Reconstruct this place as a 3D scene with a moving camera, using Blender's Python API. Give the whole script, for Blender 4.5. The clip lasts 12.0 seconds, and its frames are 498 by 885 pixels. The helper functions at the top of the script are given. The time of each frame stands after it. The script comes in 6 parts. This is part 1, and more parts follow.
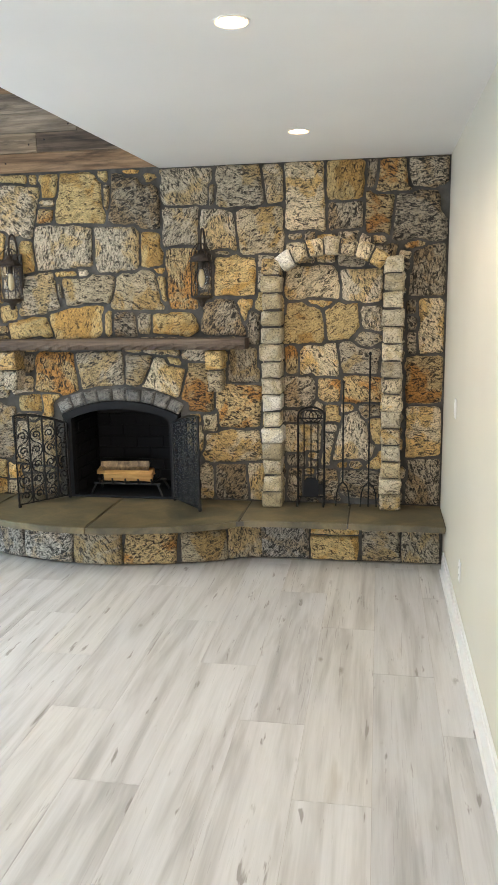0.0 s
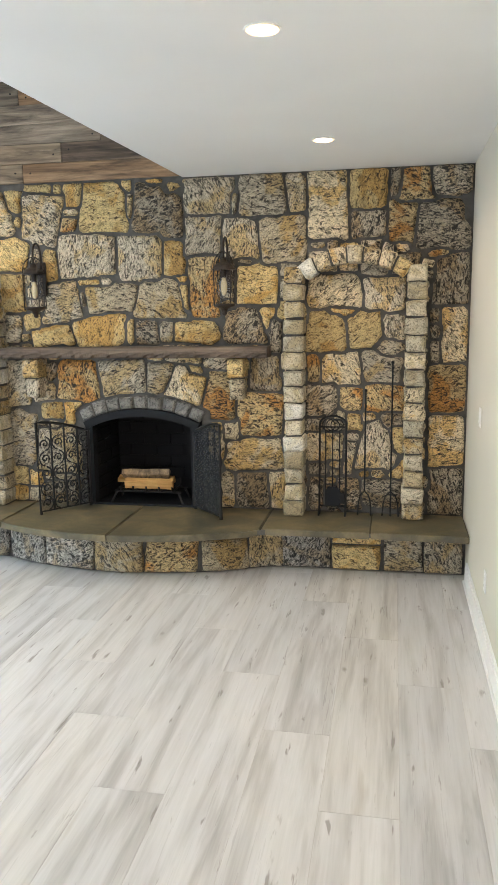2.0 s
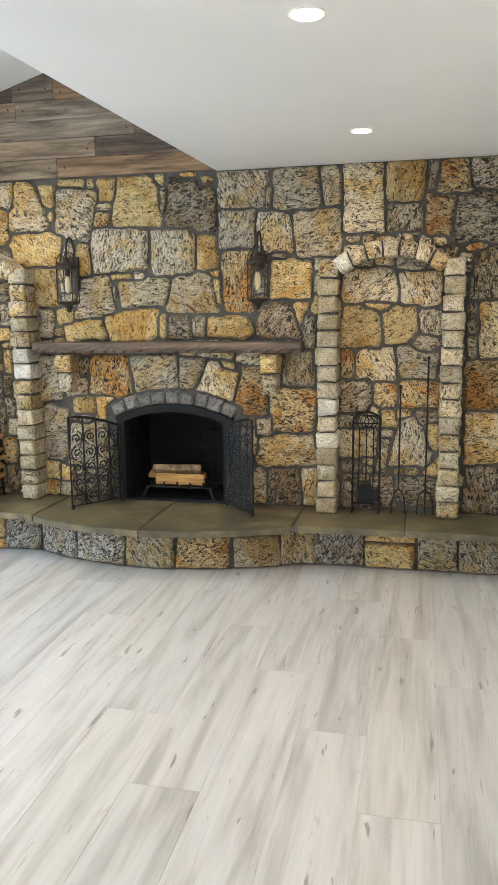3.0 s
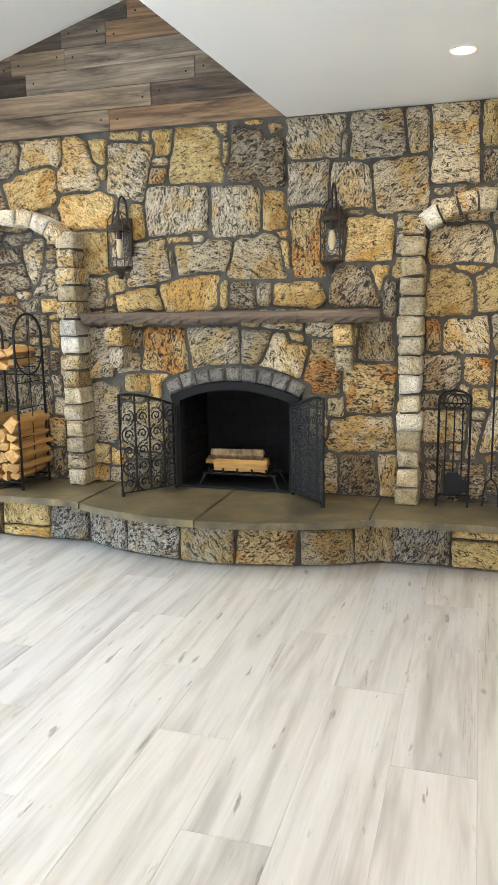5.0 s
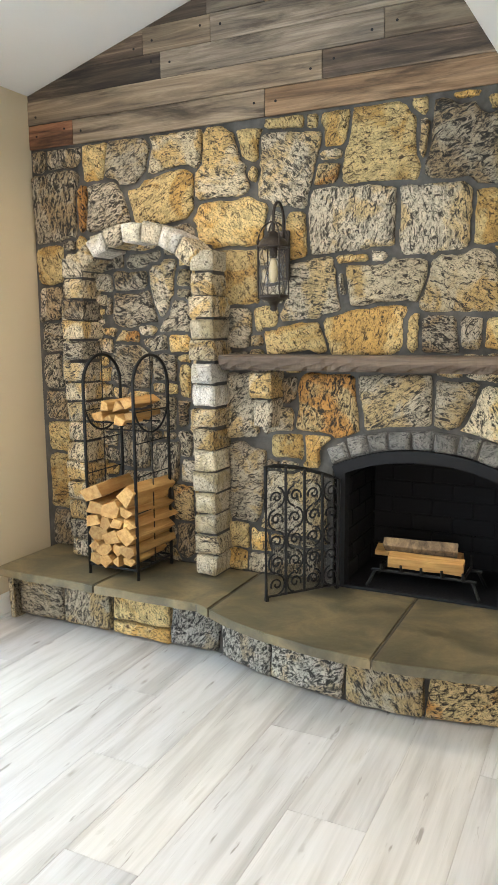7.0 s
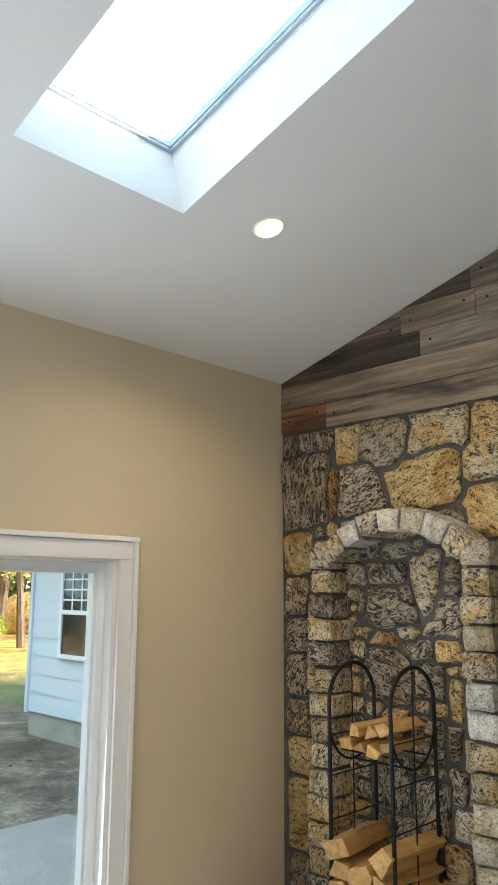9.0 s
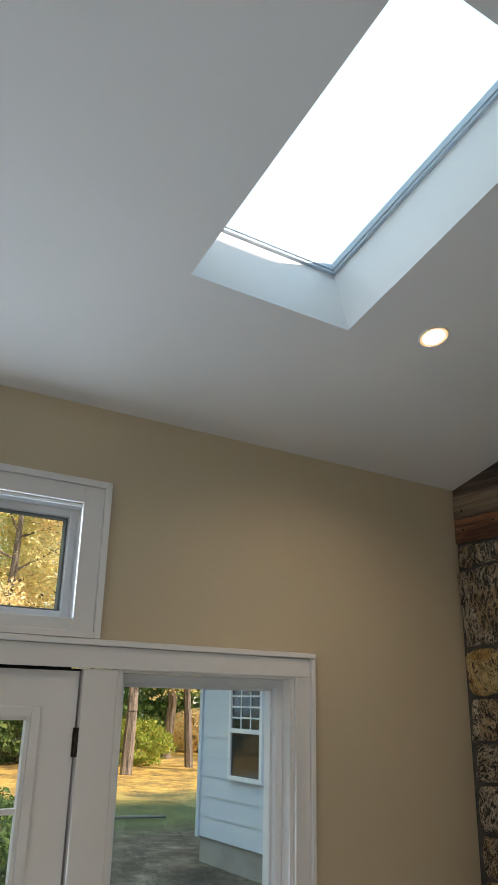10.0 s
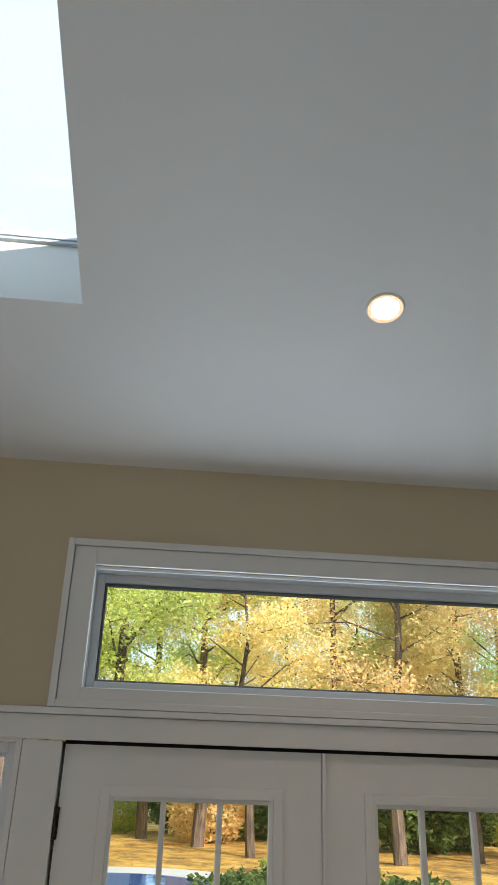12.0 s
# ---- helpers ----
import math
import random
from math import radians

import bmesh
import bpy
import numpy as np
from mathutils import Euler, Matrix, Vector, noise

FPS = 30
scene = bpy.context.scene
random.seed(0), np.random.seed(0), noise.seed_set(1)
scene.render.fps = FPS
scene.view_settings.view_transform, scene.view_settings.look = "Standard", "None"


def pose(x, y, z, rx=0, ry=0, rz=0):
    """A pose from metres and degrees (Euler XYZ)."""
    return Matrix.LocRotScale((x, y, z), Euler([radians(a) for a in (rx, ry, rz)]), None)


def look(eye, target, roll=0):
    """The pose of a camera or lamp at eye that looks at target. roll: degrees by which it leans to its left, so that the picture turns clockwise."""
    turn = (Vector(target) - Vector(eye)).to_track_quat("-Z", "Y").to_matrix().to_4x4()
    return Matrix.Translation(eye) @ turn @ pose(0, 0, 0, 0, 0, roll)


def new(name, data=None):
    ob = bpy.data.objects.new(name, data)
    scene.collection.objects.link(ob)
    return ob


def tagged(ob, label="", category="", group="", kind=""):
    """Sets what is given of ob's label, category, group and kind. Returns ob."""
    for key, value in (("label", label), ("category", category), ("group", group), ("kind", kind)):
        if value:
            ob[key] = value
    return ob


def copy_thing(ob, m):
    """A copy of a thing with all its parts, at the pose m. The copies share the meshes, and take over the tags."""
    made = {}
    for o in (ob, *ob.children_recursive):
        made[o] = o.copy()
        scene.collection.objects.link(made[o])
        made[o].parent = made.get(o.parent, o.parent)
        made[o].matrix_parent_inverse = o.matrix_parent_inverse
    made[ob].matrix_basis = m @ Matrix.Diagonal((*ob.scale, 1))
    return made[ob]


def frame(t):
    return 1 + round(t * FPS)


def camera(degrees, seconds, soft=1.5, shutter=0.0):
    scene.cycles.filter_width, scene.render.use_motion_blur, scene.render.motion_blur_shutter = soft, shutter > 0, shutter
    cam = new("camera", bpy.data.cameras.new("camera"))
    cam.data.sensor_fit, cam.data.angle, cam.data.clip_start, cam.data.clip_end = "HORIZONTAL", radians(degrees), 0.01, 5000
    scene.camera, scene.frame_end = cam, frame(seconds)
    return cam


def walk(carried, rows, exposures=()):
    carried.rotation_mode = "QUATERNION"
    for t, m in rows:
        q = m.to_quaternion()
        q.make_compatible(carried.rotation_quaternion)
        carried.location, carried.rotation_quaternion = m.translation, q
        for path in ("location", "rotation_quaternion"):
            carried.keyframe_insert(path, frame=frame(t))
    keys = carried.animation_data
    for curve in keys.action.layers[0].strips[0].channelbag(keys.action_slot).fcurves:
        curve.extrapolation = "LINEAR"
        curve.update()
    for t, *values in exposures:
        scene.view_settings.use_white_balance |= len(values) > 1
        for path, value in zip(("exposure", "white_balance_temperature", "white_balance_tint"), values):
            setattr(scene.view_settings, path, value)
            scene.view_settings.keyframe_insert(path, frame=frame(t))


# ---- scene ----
cam = camera(36.7, 12.0)
PATH = [
    (0, (0.863, 0.03, 1.82), (0.528, 1.967, 1.453), -0.9),
    (0.5, (0.837, 0.022, 1.801), (0.505, 1.962, 1.447), -0.8),
    (1, (0.818, 0.024, 1.808), (0.482, 1.964, 1.46), -0.8),
    (1.5, (0.808, 0.026, 1.814), (0.458, 1.965, 1.469), -0.8),
    (2, (0.813, 0.03, 1.806), (0.439, 1.966, 1.466), -0.8),
    (2.5, (0.806, 0.035, 1.799), (0.399, 1.963, 1.458), -0.7),
    (3, (0.752, 0.063, 1.783), (0.313, 1.984, 1.439), -0.7),
    (5, (0.52, 0.591, 1.589), (-0.055, 2.473, 1.237), -0.8),
    (5.5, (0.358, 0.89, 1.569), (-0.269, 2.757, 1.217), -0.7),
    (6, (0.244, 1.271, 1.618), (-0.455, 3.112, 1.267), -0.7),
    (6.5, (0.025, 1.522, 1.619), (-0.745, 3.338, 1.29), -0.7),
    (6.7, (-0.074, 1.624, 1.649), (-0.879, 3.426, 1.325), -0.6),
    (8.3, (-0.622, 2.147, 1.838), (-1.849, 3.724, 1.915), -0.2),
    (8.5, (-0.637, 2.174, 1.854), (-1.909, 3.708, 2.019), -0.1),
    (9, (-0.608, 2.282, 1.908), (-1.989, 3.677, 2.289), 0.3),
    (9.5, (-0.624, 2.296, 1.925), (-2.113, 3.513, 2.476), 0.9),
    (10, (-0.64, 2.235, 1.916), (-2.228, 3.258, 2.574), 1.3),
    (10.5, (-0.635, 2.158, 1.921), (-2.312, 2.989, 2.626), 1.6),
    (11, (-0.61, 2.061, 1.954), (-2.364, 2.697, 2.675), 1.6),
    (11.5, (-0.556, 2.005, 1.981), (-2.374, 2.38, 2.725), 2.1),
    (12, (-0.572, 1.869, 1.928), (-2.391, 2.024, 2.745), 2.0),
]
EXPOSURES = [(0.0, 2.06, 6650, 16), (3.0, 2.1, 6640, 16), (5.5, 2.32, 6720, 16), (6.7, 2.32, 6800, 16), (8.3, 1.98, 6950, 17),
             (8.8, 1.66, 6900, 17), (9.5, 0.84, 6800, 17), (10.5, 0.22, 6880, 18), (12.0, 0.12, 7050, 18)]
walk(cam, [(t, look(eye, target, roll)) for t, eye, target, roll in PATH], EXPOSURES)

# ---- world and lights ----
SUN_ELEVATION, SUN_AZIMUTH = radians(23), radians(62)   # azimuth clockwise from +y
world = bpy.data.worlds.new("sky")
world.use_nodes = True
scene.world = world
wn = world.node_tree
sky = wn.nodes.new("ShaderNodeTexSky")
sky.sky_type, sky.sun_disc = "NISHITA", False
sky.dust_density = 3.0
sky.sun_elevation, sky.sun_rotation = SUN_ELEVATION, SUN_AZIMUTH
wn.links.new(sky.outputs[0], wn.nodes["Background"].inputs[0])
wn.nodes["Background"].inputs[1].default_value = 0.09

sun_dir = Vector((math.sin(SUN_AZIMUTH) * math.cos(SUN_ELEVATION), math.cos(SUN_AZIMUTH) * math.cos(SUN_ELEVATION), math.sin(SUN_ELEVATION)))
sun = new("sun", bpy.data.lights.new("sun", "SUN"))
sun.data.energy, sun.data.angle, sun.data.color = 5.0, radians(0.55), (1.0, 0.93, 0.82)
sun.matrix_world = look(sun_dir * 30, (0, 0, 0))


def area_light(name, eye, target, w, h, watts, color):
    ob = new(name, bpy.data.lights.new(name, "AREA"))
    ob.data.shape, ob.data.size, ob.data.size_y, ob.data.energy, ob.data.color = "RECTANGLE", w, h, watts, color
    ob.matrix_world = look(eye, target)
    return ob


def spot_light(name, eye, target, watts, color, size=150, blend=0.6):
    ob = new(name, bpy.data.lights.new(name, "SPOT"))
    ob.data.energy, ob.data.color, ob.data.spot_size, ob.data.spot_blend, ob.data.shadow_soft_size = watts, color, radians(size), blend, 0.05
    ob.matrix_world = look(eye, target)
    return ob


XL_FACE = -3.470      # plane of the window wall's inner face
DAY = (0.64, 0.84, 1.0)
LAMP = (1.0, 0.86, 0.66)

# daylight through the doors and transom, plus an added fill lamp from behind
area_light("daylight_doors", (XL_FACE, 2.4, 1.15), (0, 2.4, 1.05), 3.8, 1.9, 21.5, DAY)
area_light("daylight_transom", (XL_FACE, 2.41, 2.43), (0, 2.41, 2.5), 1.7, 0.42, 7, DAY)
# fill lamp with no known source, set in the assumed opening
area_light("fill_back_opening", (-0.2, -2.72, 1.05), (-1.0, 3, 1.2), 2.4, 1.9, 17, (1.0, 0.96, 0.92))
for lx, ly, lz, watts, cone, blend in ((0.35, 2.775, 2.74, 19, 160, 0.5), (0.40, 4.51, 2.74, 6, 160, 0.5), (-2.545, 4.347, 3.31, 21, 140, 0.9), (-2.575, 2.469, 3.30, 12.5, 110, 1.0)):
    spot_light("downlight", (lx, ly, lz), (lx, ly, 0), watts, LAMP, cone, blend)

# ---- materials ----
def material(name, base=(0.5, 0.5, 0.5), rough=0.5, metal=0.0):
    m = bpy.data.materials.new(name)
    m.use_nodes = True
    b = m.node_tree.nodes["Principled BSDF"]
    b.inputs["Base Color"].default_value = (*base, 1)
    b.inputs["Roughness"].default_value = rough
    b.inputs["Metallic"].default_value = metal
    return m


def node(m, kind, **values):
    n = m.node_tree.nodes.new(kind)
    for key, value in values.items():
        n.inputs[key.replace("_", " ")].default_value = value
    return n


def wire(m, a, b):
    m.node_tree.links.new(a, b)


def bsdf(m):
    return m.node_tree.nodes["Principled BSDF"]


def coords(m, scale=(1, 1, 1), vary=0.0, kind="Object"):
    """Texture coordinates in metres; vary moves them from object to object."""
    tc = node(m, "ShaderNodeTexCoord")
    mp = node(m, "ShaderNodeMapping", Scale=scale)
    wire(m, tc.outputs[kind], mp.inputs["Vector"])
    if vary:
        oi = node(m, "ShaderNodeObjectInfo")
        mul = m.node_tree.nodes.new("ShaderNodeVectorMath")
        mul.operation = "SCALE"
        mul.inputs[0].default_value = (vary, vary * 1.7, vary * 0.6)
        wire(m, oi.outputs["Random"], mul.inputs["Scale"])
        wire(m, mul.outputs[0], mp.inputs["Location"])
    return mp.outputs[0]


def noise_tex(m, vec, scale, detail=4, rough=0.6, distort=0.0):
    n = node(m, "ShaderNodeTexNoise", Scale=scale, Detail=detail, Roughness=rough, Distortion=distort)
    wire(m, vec, n.inputs["Vector"])
    return n.outputs["Fac"]


def ramp(m, fac, stops):
    n = m.node_tree.nodes.new("ShaderNodeValToRGB")
    while len(n.color_ramp.elements) < len(stops):
        n.color_ramp.elements.new(0.5)
    for e, (pos, col) in zip(n.color_ramp.elements, stops):
        e.position = pos
        e.color = (*col, 1) if not isinstance(col, (int, float)) else (col, col, col, 1)
    wire(m, fac, n.inputs[0])
    return n.outputs[0]


def mix(m, fac, a, b, how="MIX"):
    n = m.node_tree.nodes.new("ShaderNodeMix")
    n.data_type, n.blend_type = "RGBA", how
    for value, slot in ((fac, n.inputs[0]), (a, n.inputs[6]), (b, n.inputs[7])):
        if isinstance(value, (int, float)):
            slot.default_value = value
        elif isinstance(value, tuple):
            slot.default_value = (*value, 1)
        else:
            wire(m, value, slot)
    return n.outputs[2]


def bump(m, height, strength, distance, chain=None):
    n = node(m, "ShaderNodeBump", Strength=strength, Distance=distance)
    wire(m, height, n.inputs["Height"])
    if chain:
        wire(m, chain, n.inputs["Normal"])
    wire(m, n.outputs[0], bsdf(m).inputs["Normal"])
    return n.outputs[0]


def random_tone(m, color, low, high):
    """Scales a colour from object to object."""
    oi = node(m, "ShaderNodeObjectInfo")
    r = ramp(m, oi.outputs["Random"], [(0, low), (1, high)])
    return mix(m, 1.0, color, r, "MULTIPLY")


def wall_paint(name, base, rough=0.6):
    m = material(name, base, rough)
    v = coords(m)
    big = noise_tex(m, v, 0.9, 2)
    col = ramp(m, big, [(0.3, tuple(c * 0.96 for c in base)), (0.7, tuple(min(1, c * 1.03) for c in base))])
    wire(m, col, bsdf(m).inputs["Base Color"])
    bump(m, noise_tex(m, v, 160, 3), 0.12, 0.002)
    return m


def rock(name, light, dark, tint, speckle=0.5, vary=40.0):
    """Rough-split fieldstone: streaky dark mineral grains on a lighter ground, with a rusty or mossy tint."""
    m = material(name, light, 0.8)
    v = coords(m, (1, 1, 1), vary, "Object")
    oi = node(m, "ShaderNodeObjectInfo")
    turn = node(m, "ShaderNodeVectorRotate")
    turn.rotation_type = "Y_AXIS"
    ang = m.node_tree.nodes.new("ShaderNodeMath")
    ang.operation = "MULTIPLY"
    ang.inputs[1].default_value = 40.0
    wire(m, oi.outputs["Random"], ang.inputs[0])
    wire(m, v, turn.inputs["Vector"])
    wire(m, ang.outputs[0], turn.inputs["Angle"])
    sq = node(m, "ShaderNodeMapping", Scale=(1.0, 1.0, 0.45))
    wire(m, turn.outputs[0], sq.inputs["Vector"])
    grain = noise_tex(m, sq.outputs[0], 42, 9, 0.78, 1.4)
    patch = noise_tex(m, turn.outputs[0], 4.2, 4, 0.55, 0.8)
    fine = noise_tex(m, v, 150, 3, 0.7)
    tone = ramp(m, patch, [(0.42, tint), (0.50, light)])
    lit = mix(m, 0.5, tone, ramp(m, fine, [(0.3, 0.4), (0.7, 1.35)]), "MULTIPLY")
    veins = noise_tex(m, sq.outputs[0], 13, 6, 0.7, 2.2)
    lit = mix(m, 0.48, lit, ramp(m, veins, [(0.36, 0.2), (0.5, 0.95), (0.66, 1.2)]), "MULTIPLY")
    spots = ramp(m, grain, [(speckle - 0.015, 1.0), (speckle + 0.035, 0.0)])
    col = mix(m, spots, lit, dark)
    pits = noise_tex(m, v, 95, 6, 0.75)
    col = mix(m, ramp(m, pits, [(0.40, 0.85), (0.46, 0.0)]), col, dark)
    col = random_tone(m, col, 0.80, 1.32)
    wire(m, col, bsdf(m).inputs["Base Color"])
    b1 = bump(m, grain, 1.0, 0.016)
    bump(m, fine, 0.45, 0.004, b1)
    return m


M = {}
M["ceiling"] = wall_paint("ceiling_paint", (0.78, 0.775, 0.76), 0.7)
M["wall"] = wall_paint("beige_wall_paint", (0.60, 0.505, 0.35), 0.6)
M["wall_grey"] = wall_paint("pale_wall_paint", (0.63, 0.595, 0.505), 0.6)
M["trim"] = wall_paint("white_trim_paint", (0.80, 0.79, 0.77), 0.35)
M["g"] = rock("grey_fieldstone", (0.61, 0.525, 0.385), (0.045, 0.038, 0.029), (0.60, 0.44, 0.22), 0.462)
M["d"] = rock("dark_fieldstone", (0.50, 0.425, 0.31), (0.026, 0.022, 0.017), (0.42, 0.30, 0.165), 0.48)
M["y"] = rock("golden_fieldstone", (0.72, 0.54, 0.25), (0.06, 0.036, 0.014), (0.60, 0.36, 0.11), 0.44)
M["t"] = rock("tan_fieldstone", (0.67, 0.56, 0.375), (0.04, 0.031, 0.021), (0.62, 0.42, 0.17), 0.452)
M["o"] = rock("rusty_fieldstone", (0.62, 0.46, 0.23), (0.026, 0.017, 0.01), (0.56, 0.27, 0.07), 0.465)
M["w"] = rock("pale_quarried_stone", (0.64, 0.56, 0.41), (0.10, 0.082, 0.055), (0.50, 0.41, 0.25), 0.41)
M["b"] = rock("blue_grey_fieldstone", (0.60, 0.56, 0.49), (0.026, 0.025, 0.023), (0.52, 0.42, 0.29), 0.482)
M["p"] = rock("white_quarried_stone", (0.80, 0.76, 0.68), (0.16, 0.14, 0.11), (0.68, 0.62, 0.48), 0.38)
M["arch_grey"] = rock("grey_arch_stone", (0.27, 0.26, 0.235), (0.05, 0.05, 0.048), (0.18, 0.175, 0.16), 0.44)


def make_mortar():
    m = material("mortar", (0.13, 0.125, 0.115), 0.9)
    v = coords(m)
    col = ramp(m, noise_tex(m, v, 14, 5), [(0.3, (0.055, 0.052, 0.047)), (0.7, (0.115, 0.109, 0.098))])
    wire(m, col, bsdf(m).inputs["Base Color"])
    bump(m, noise_tex(m, v, 70, 5), 0.6, 0.006)
    return m


def make_bluestone():
    m = material("hearth_flagstone", (0.2, 0.17, 0.11), 0.42)
    v = coords(m, (1, 1, 1), 15.0)
    a = noise_tex(m, v, 3.5, 5, 0.6, 0.7)
    col = ramp(m, a, [(0.3, (0.05, 0.046, 0.031)), (0.48, (0.11, 0.093, 0.055)), (0.7, (0.24, 0.185, 0.10))])
    col = mix(m, 0.3, col, ramp(m, noise_tex(m, v, 60, 4), [(0.3, 0.6), (0.7, 1.2)]), "MULTIPLY")
    wire(m, col, bsdf(m).inputs["Base Color"])
    wire(m, ramp(m, a, [(0.3, 0.33), (0.7, 0.42)]), bsdf(m).inputs["Roughness"])
    bump(m, noise_tex(m, v, 25, 5), 0.25, 0.004)
    return m


def make_plank_tile():
    """Porcelain plank with a whitewashed oak print: long streaks, a few darker knots."""
    m = material("whitewashed_plank_tile", (0.6, 0.57, 0.53), 0.3)
    v = coords(m, (1, 1, 1), 60.0)
    st = node(m, "ShaderNodeMapping", Scale=(7, 0.6, 1))
    wire(m, v, st.inputs["Vector"])
    broad = noise_tex(m, st.outputs[0], 1.6, 4, 0.55, 0.4)
    st2 = node(m, "ShaderNodeMapping", Scale=(60, 1.6, 1))
    wire(m, v, st2.inputs["Vector"])
    fine = noise_tex(m, st2.outputs[0], 1.5, 4, 0.6, 0.3)
    col = ramp(m, broad, [(0.26, (0.40, 0.385, 0.37)), (0.40, (0.51, 0.50, 0.485)), (0.50, (0.615, 0.607, 0.597)), (0.62, (0.665, 0.66, 0.652)), (0.76, (0.53, 0.505, 0.47))])
    col = mix(m, 0.35, col, ramp(m, fine, [(0.3, 0.78), (0.65, 1.05)]), "MULTIPLY")
    kn = node(m, "ShaderNodeMapping", Scale=(5.6, 1.7, 1))
    wire(m, v, kn.inputs["Vector"])
    vor = node(m, "ShaderNodeTexVoronoi", Scale=1.0, Randomness=1.0)
    wire(m, kn.outputs[0], vor.inputs["Vector"])
    wob = mix(m, 0.12, vor.outputs["Distance"], noise_tex(m, v, 18, 3))
    knots = ramp(m, wob, [(0.065, 0.85), (0.13, 0.0)])
    col = mix(m, knots, col, (0.27, 0.24, 0.21))
    slash = node(m, "ShaderNodeMapping", Scale=(26, 4.5, 1))
    wire(m, v, slash.inputs["Vector"])
    col = mix(m, ramp(m, noise_tex(m, slash.outputs[0], 1.0, 3, 0.55, 0.3), [(0.66, 0.0), (0.72, 0.8)]), col, (0.25, 0.225, 0.205))
    oi = node(m, "ShaderNodeObjectInfo")
    col = mix(m, 1.0, col, ramp(m, oi.outputs["Random"], [(0.0, (0.80, 0.795, 0.805)), (0.35, (0.94, 0.925, 0.92)), (0.7, (0.87, 0.855, 0.845)), (1.0, (0.97, 0.935, 0.89))]), "MULTIPLY")
    wire(m, col, bsdf(m).inputs["Base Color"])
    wire(m, ramp(m, fine, [(0.3, 0.36), (0.7, 0.26)]), bsdf(m).inputs["Roughness"])
    bump(m, fine, 0.08, 0.002)
    return m


def make_barn_wood(name, tones, along=0, vary=30.0, contrast=0.4):
    """Weathered board; along: the axis of the grain."""
    m = material(name, tones[1], 0.75)
    v = coords(m, (1, 1, 1), vary)
    k = [16, 16, 16]
    k[along] = 0.9
    st = node(m, "ShaderNodeMapping", Scale=tuple(k))
    wire(m, v, st.inputs["Vector"])
    a = noise_tex(m, st.outputs[0], 1.2, 6, 0.65, 0.9)
    k2 = [90, 90, 90]
    k2[along] = 2.5
    st2 = node(m, "ShaderNodeMapping", Scale=tuple(k2))
    wire(m, v, st2.inputs["Vector"])
    f = noise_tex(m, st2.outputs[0], 1.0, 4, 0.6)
    col = ramp(m, a, [(0.3, tones[0]), (0.5, tones[1]), (0.68, tones[2])])
    k3 = [6, 6, 6]
    k3[along] = 1.1
    soft = node(m, "ShaderNodeMapping", Scale=tuple(k3))
    wire(m, v, soft.inputs["Vector"])
    col = mix(m, contrast, col, ramp(m, f, [(0.3, 0.45), (0.65, 1.15)]), "MULTIPLY")
    stain = ramp(m, noise_tex(m, soft.outputs[0], 1.0, 6, 0.65, 1.2), [(0.36, 0.22), (0.5, 1.0), (0.68, 1.3)])
    col = mix(m, 0.8, col, stain, "MULTIPLY")
    col = random_tone(m, col, 0.7, 1.4)
    wire(m, col, bsdf(m).inputs["Base Color"])
    bump(m, f, 0.4, 0.004)
    return m


M["mortar"] = make_mortar()
M["hearth"] = make_bluestone()
M["plank_tile"] = make_plank_tile()
M["barn_grey"] = make_barn_wood("grey_barn_wood", [(0.05, 0.038, 0.028), (0.16, 0.125, 0.092), (0.28, 0.225, 0.17)])
M["barn_brown"] = make_barn_wood("brown_barn_wood", [(0.06, 0.034, 0.018), (0.20, 0.118, 0.062), (0.33, 0.21, 0.12)])
M["barn_dark"] = make_barn_wood("dark_barn_wood", [(0.025, 0.017, 0.012), (0.085, 0.058, 0.04), (0.24, 0.175, 0.12)])
M["barn_pale"] = make_barn_wood("pale_barn_wood", [(0.085, 0.06, 0.04), (0.22, 0.16, 0.105), (0.34, 0.26, 0.18)])
M["barn_red"] = make_barn_wood("red_brown_barn_wood", [(0.06, 0.024, 0.012), (0.20, 0.085, 0.04), (0.30, 0.15, 0.075)])
M["beam"] = make_barn_wood("mantel_wood", [(0.05, 0.033, 0.022), (0.11, 0.077, 0.054), (0.18, 0.132, 0.095)])
M["grout"] = material("grout", (0.44, 0.41, 0.375), 0.8)


def make_black_iron(name="wrought_iron", base=(0.012, 0.012, 0.012), rough=0.5):
    m = material(name, base, rough, 0.0)
    v = coords(m)
    n = noise_tex(m, v, 90, 4)
    wire(m, ramp(m, n, [(0.35, tuple(c * 0.7 for c in base)), (0.7, tuple(c * 1.5 for c in base))]), bsdf(m).inputs["Base Color"])
    wire(m, ramp(m, n, [(0.3, rough - 0.08), (0.7, rough + 0.15)]), bsdf(m).inputs["Roughness"])
    bump(m, n, 0.2, 0.001)
    bsdf(m).inputs["Specular IOR Level"].default_value = 0.25
    return m


